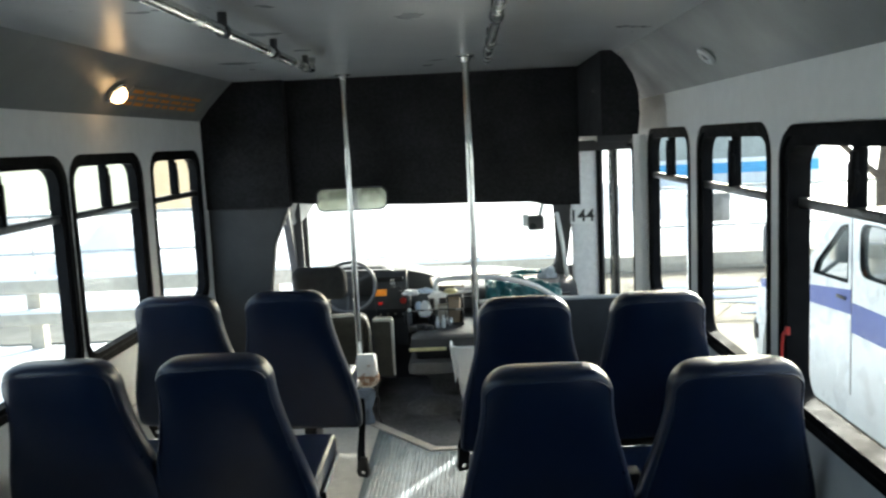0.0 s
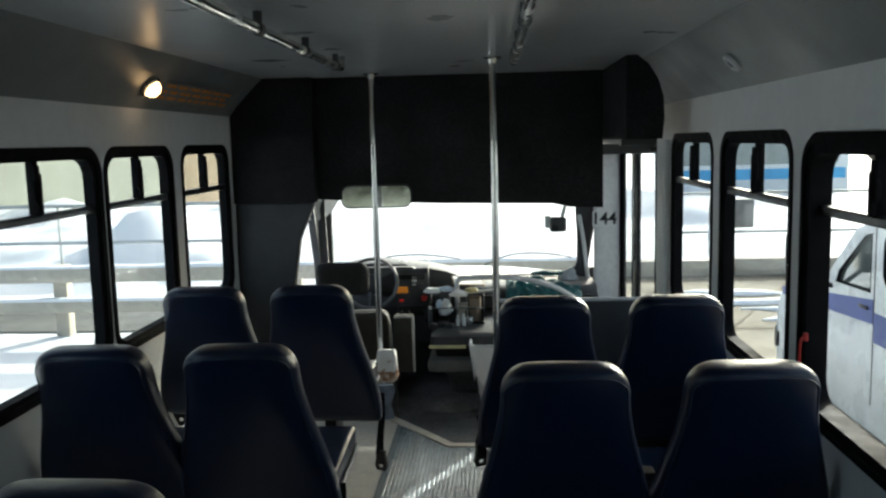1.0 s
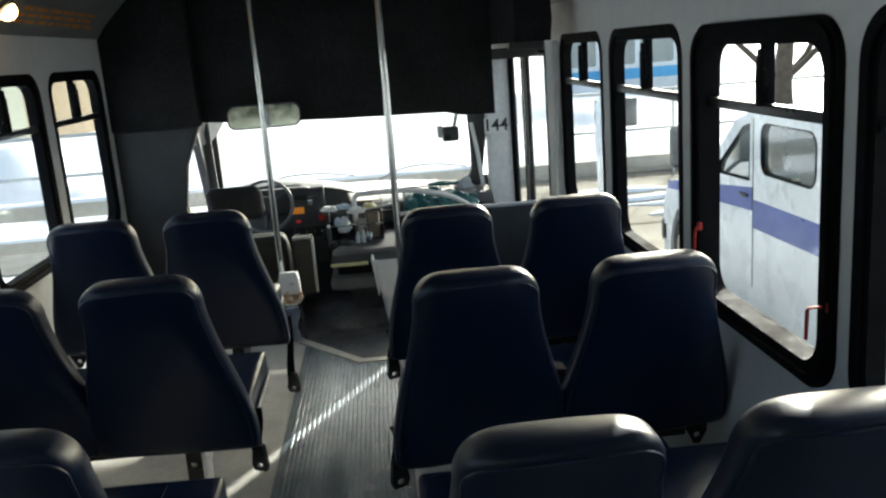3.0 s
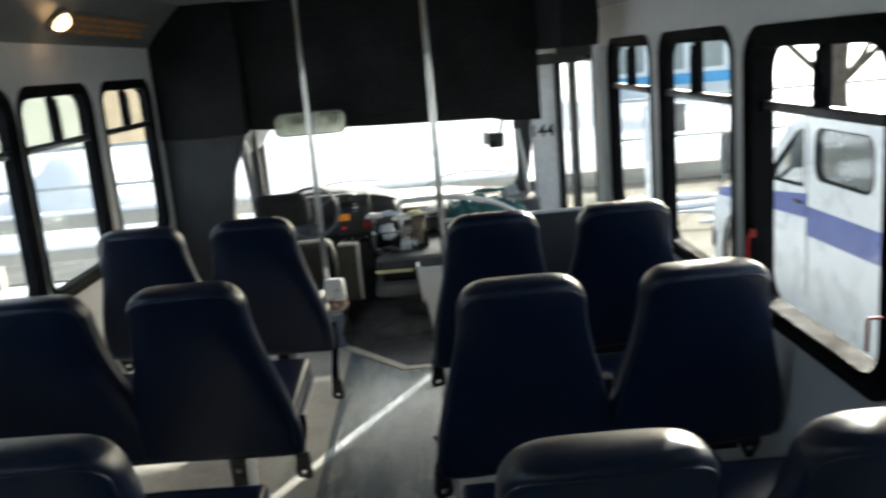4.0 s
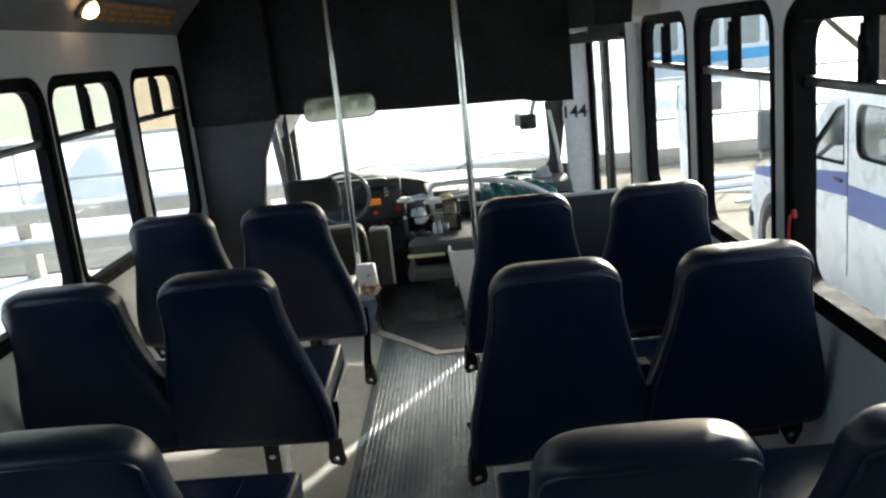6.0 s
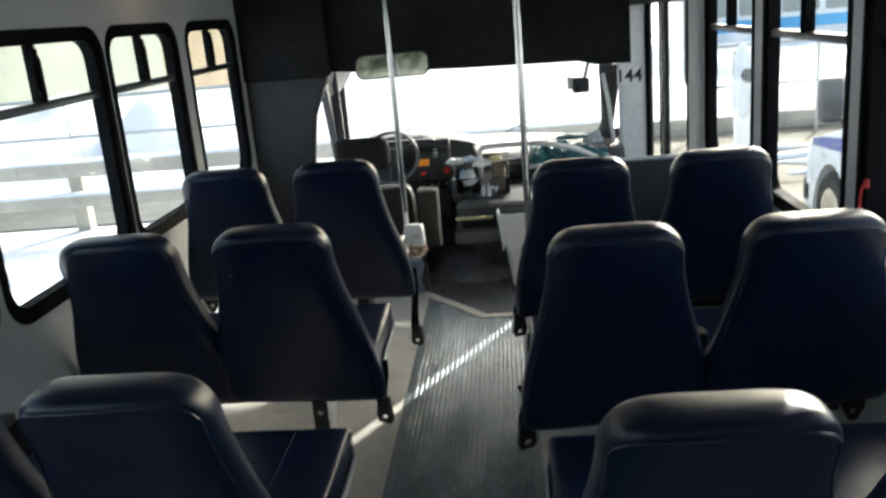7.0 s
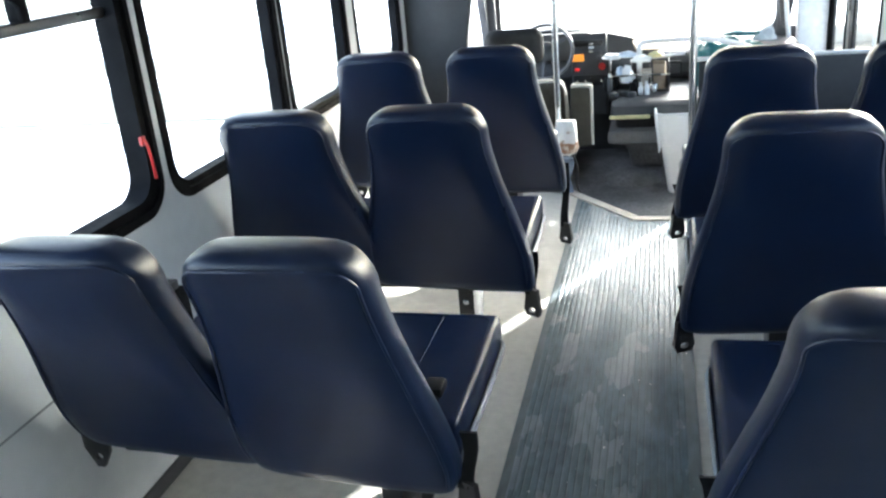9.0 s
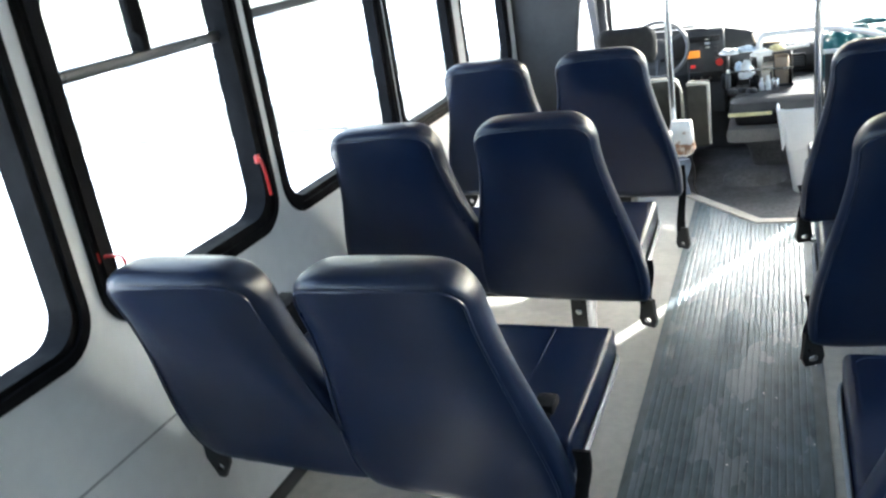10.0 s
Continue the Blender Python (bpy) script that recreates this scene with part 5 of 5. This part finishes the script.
van = thing("parked_van", "white minivan with a stepped blue stripe, parked close by", "van", (3.0, 8.25, GROUND))
side_line = [(0.0, 0.2), (0.0, 0.7), (-0.1, 0.88), (-0.45, 1.02), (-1.15, 1.2), (-1.72, 1.66), (-2.1, 1.78), (-4.6, 1.8), (-4.9, 1.6), (-5.0, 1.0), (-5.0, 0.2)] + [(cy - 0.43 * math.cos(math.pi * k / 10), 0.2 + 0.58 * math.sin(math.pi * k / 10)) for cy in (-4.05, -0.6) for k in range(11)]
win_front = [(-2.0, 1.22), (-1.36, 1.2), (-1.42, 1.3), (-1.88, 1.63), (-2.0, 1.66)]
wins = [win_front, rounded(-3.0, -2.18, 1.3, 1.68, 0.1, 5), rounded(-4.4, -3.12, 1.3, 1.68, 0.1, 5)]
part("side_panel", pierced(side_line, wins, "x", 0.0, 0.05), M_VANWHITE, van, smooth=30)
part("body", prism([(y * 0.995, z) for y, z in side_line], "x", 0.055, 1.9, 0.03), M_VANWHITE, van, smooth=30)
for w in wins:
    pane = part("window", prism(w, "x", 0.025, 0.045), M_DOORGLASS, van, "side window mirroring the snow")
    part("gasket", ring_frame([(y * 1.0, z) for y, z in w], [(sum(p[0] for p in w) / len(w) * 0.05 + y * 0.95, sum(p[1] for p in w) / len(w) * 0.05 + z * 0.95) for y, z in w], "x", -0.002, 0.024), M_RUBBER, pane)
part("stripe", prism([(-0.14, 0.95), (-0.46, 1.0), (-2.05, 1.18), (-2.05, 1.0), (-0.14, 0.88)], "x", -0.004, 0.0), M_BLUE, van, "blue stripe")
part("stripe", prism([(-2.07, 0.87), (-2.07, 1.09), (-4.97, 1.1), (-4.97, 0.9)], "x", -0.004, 0.0), M_BLUE, van, "blue stripe")
part("door_line", box(-0.003, 0.001, -2.066, -2.054, 0.4, 1.7), M_DKGREY, van)
part("door_line", box(-0.003, 0.001, -1.06, -1.05, 0.75, 1.18), M_DKGREY, van)
part("bumper", box(0.0, 1.9, -0.12, 0.12, 0.3, 0.55, 0.05, 3), M_DKGREY, van)
part("headlight", box(0.03, 0.3, -0.08, 0.012, 0.65, 0.82, 0.03, 3), M_STEEL, van)
mir = part("wing_mirror", box(-0.36, -0.17, -1.31, -1.2, 1.25, 1.6, 0.045, 3), M_DKGREY, van, "dark wing mirror")
part("mirror_arm", tube([(-0.2, -1.26, 1.28), (-0.06, -1.28, 1.18), (0.03, -1.3, 1.14)], 0.02, 8), M_BLACK, mir)
part("door_handle", box(-0.02, 0.0, -1.98, -1.83, 1.09, 1.115, 0.006), M_BLACK, van)
for y in (-0.6, -4.05):
    wheel_parts(van, 0.12, y, 0.35, 0.24)


def limb(p, d, r, depth, out):
    """A tapering branch that forks; gathers lines of points with radii."""
    pts, rad = [p], [r]
    for k in range(4):
        d = (d + Vector((rt.uniform(-1, 1), rt.uniform(-1, 1), rt.uniform(-0.3, 0.8))) * 0.16).normalized()
        p = p + d * (r * 9 + 0.16)
        pts.append(p)
        rad.append(r * (1 - 0.13 * (k + 1)))
    out.append((pts, rad))
    if depth and r > 0.006:
        for k in range(3):
            q = pts[2 + k % 3]
            limb(q, (d + Vector((rt.uniform(-1, 1), rt.uniform(-1, 1), rt.uniform(-0.1, 0.7))) * 0.75).normalized(), r * 0.5, depth - 1, out)


rt = random.Random(11)
tree = thing("bare_tree", "bare winter tree with dark grey bark in the snow", "tree", (6.9, 13.8, GROUND))
trunk = [Vector((0, 0, -0.1)), Vector((0.03, 0.02, 0.6)), Vector((0.0, 0.05, 1.4)), Vector((0.05, 0.03, 2.2)), Vector((0.1, 0.0, 3.2)), Vector((0.12, 0.05, 4.4))]
part("trunk", tube(smooth_line(trunk, 4), [0.2 - 0.0062 * k for k in range(21)], 12), M_BARK, tree)
for k in range(9):
    base = trunk[2 + k % 4]
    a = k * 2.4
    out = []
    limb(base, Vector((math.cos(a), math.sin(a), 0.7)).normalized(), 0.06, 3, out)
    lb = bmesh.new()
    for pts, rad in out:
        tube(pts, rad, 6, bm=lb)
    part("limb", lb, M_BARK, tree)

coach = thing("far_bus", "white bus with a light blue band, parked across the yard", "bus", (7.75, 24.6, GROUND), rz=2)
bays = [-2.3 + 1.15 * k for k in range(4)]
hl = [rounded(x + 0.07, x + 1.07, 1.52, 2.36, 0.08, 3) for x in bays]
part("side_panel", pierced(rounded(-2.5, 2.5, 0.4, 3.0, 0.15, 4), hl, "y", -0.05, 0.0), M_VANWHITE, coach)
part("body", box(-2.48, 2.48, 0.005, 2.2, 0.42, 2.98, 0.12, 3), M_VANWHITE, coach)
part("band", box(-2.5, 2.42, -0.056, -0.05, 1.10, 1.40), M_LTBLUE, coach, "light blue band")
for x in bays:
    part("window", box(x + 0.07, x + 1.07, -0.03, -0.02, 1.52, 2.36), M_FARGLASS, coach)
for x in (-1.6, 1.6):
    part("wheel", tube([(x, 0.0, 0.4), (x, 0.25, 0.4)], 0.4, 24), M_TYRE, coach)

yard = bmesh.new()
vs = [yard.verts.new(p) for p in ((2.0, -8, GROUND + 0.006), (22, -8, GROUND + 0.006), (22, 14.7, GROUND + 0.006), (2.0, 14.7, GROUND + 0.006))]
yard.faces.new(vs)
structure("yard_surface", yard, M_SLUSH, "slushy brown and white asphalt yard", "road")
kerb = thing("kerb_wall", "low dirty concrete kerb wall at the far edge of the yard", "kerb", (2.2, 14.55, GROUND))
for k in range(9):
    part("block", box(0.02, 2.1, 0.0, 0.3, -0.02, 0.27 + 0.012 * ((k * 7) % 3), 0.03, 2), M_BEAM, kerb).location = (2.14 * k, 0.02 * ((k * 5) % 3), 0)
ridges = bmesh.new()
rs = random.Random(4)
for k in range(16):
    x0, y0, l, a = rs.uniform(2.6, 9), rs.uniform(10.6, 14.2), rs.uniform(1.2, 3.0), rs.uniform(-0.25, 0.15)
    line, rad = [], []
    for i in range(13):
        u = i / 12
        line.append((x0 + l * u, y0 + a * l * u + 0.08 * noise.noise(Vector((k * 5.1, u * 5, 0))), GROUND + 0.01))
        rad.append((0.03 + 0.16 * math.sin(math.pi * u)) * (1 + 0.4 * noise.noise(Vector((k * 3.7, u * 9, 4)))))
    tube(line, rad, 8, bm=ridges, flat=0.4)
structure("slush_ridges", ridges, M_SNOW, "ridges of ploughed snow and slush in the yard", "snow", smooth=70)
sign = thing("yard_post", "white post with a grey meter box, hung with snow", "post", (2.93, 10.2, GROUND))
part("post", box(-0.09, 0.09, -0.06, 0.06, 0, 1.40, 0.012), M_WHITEPL, sign)
part("box", box(-0.06, 0.44, 0.065, 0.25, 1.28, 1.62, 0.03, 3), M_COVER, sign, "dark grey meter box")
part("dial", tube([(0.02, -0.11, 1.36), (0.02, -0.2, 1.36)], 0.075, 16), M_DKGREY, sign, "round dark dial")
part("snow_cap", loft([[(0.0 + a * math.cos(2 * math.pi * k / 16) * (1 + 0.25 * noise.noise(Vector((k, z * 6, 1)))), b * math.sin(2 * math.pi * k / 16), z) for k in range(16)] for a, b, z in ((0.05, 0.07, 0.85), (0.11, 0.09, 0.98), (0.13, 0.1, 1.2), (0.1, 0.1, 1.4), (0.09, 0.1, 1.58), (0.05, 0.06, 1.68), (0.01, 0.02, 1.71))]), M_SNOW, sign, "cap of wind packed snow")
hood = thing("bus_bonnet", "white bonnet of the bus with wipers resting ahead", "bonnet", (0, 6.35, 0))
hr = []
for y, z, w in ((0.03, 0.53, 0.95), (0.3, 0.52, 0.95), (0.7, 0.5, 0.93), (1.0, 0.42, 0.88), (1.12, 0.25, 0.86), (1.14, -0.1, 0.86)):
    hr.append([(w * math.sin(-1.2 + 2.4 * k / 14) / math.sin(1.2), y, z - 0.16 * (1 - math.cos(-1.2 + 2.4 * k / 14))) for k in range(15)] + [(w, y, -0.2), (-w, y, -0.2)])
part("shell", loft(hr), M_VANWHITE, hood)
for x0, x1 in ((-0.72, 0.02), (0.2, 0.86)):
    part("wiper", tube(smooth_line([(x0, 0.04, 0.60), (x0 + 0.2, 0.035, 0.675), ((x0 + x1) / 2 + 0.1, 0.035, 0.685), (x1, 0.035, 0.65)], 5), 0.005, 6), M_BLACK, hood)

# unseen mirror on an arm, added to narrow the sun streak on the floor
om = thing("mirror_sun_blocker", "unseen black mirror added at the entrance corner to block part of the sun", "mirror", (1.583, 6.35, 0.9))
part("housing", loft([[(x * s, y, z * s + 0.3) for x, z in rounded(-0.092, 0.092, -0.37, 0.37, 0.04, 5)] for s, y in ((1, 0), (1, 0.04), (0.9, 0.09), (0.6, 0.11))]), M_PLASTIC, om)
part("back_cover", prism([(x, z + 0.3) for x, z in rounded(-0.05, 0.05, -0.2, 0.2, 0.035, 5)], "y", 0.111, 0.113), M_DKGREY, om)
part("arm", tube(smooth_line([(0, 0.06, 0.6), (-0.05, 0.04, 0.68), (-0.2, -0.1, 0.64), (-0.34, -0.24, 0.6)], 4), 0.014, 8), M_BLACK, om)
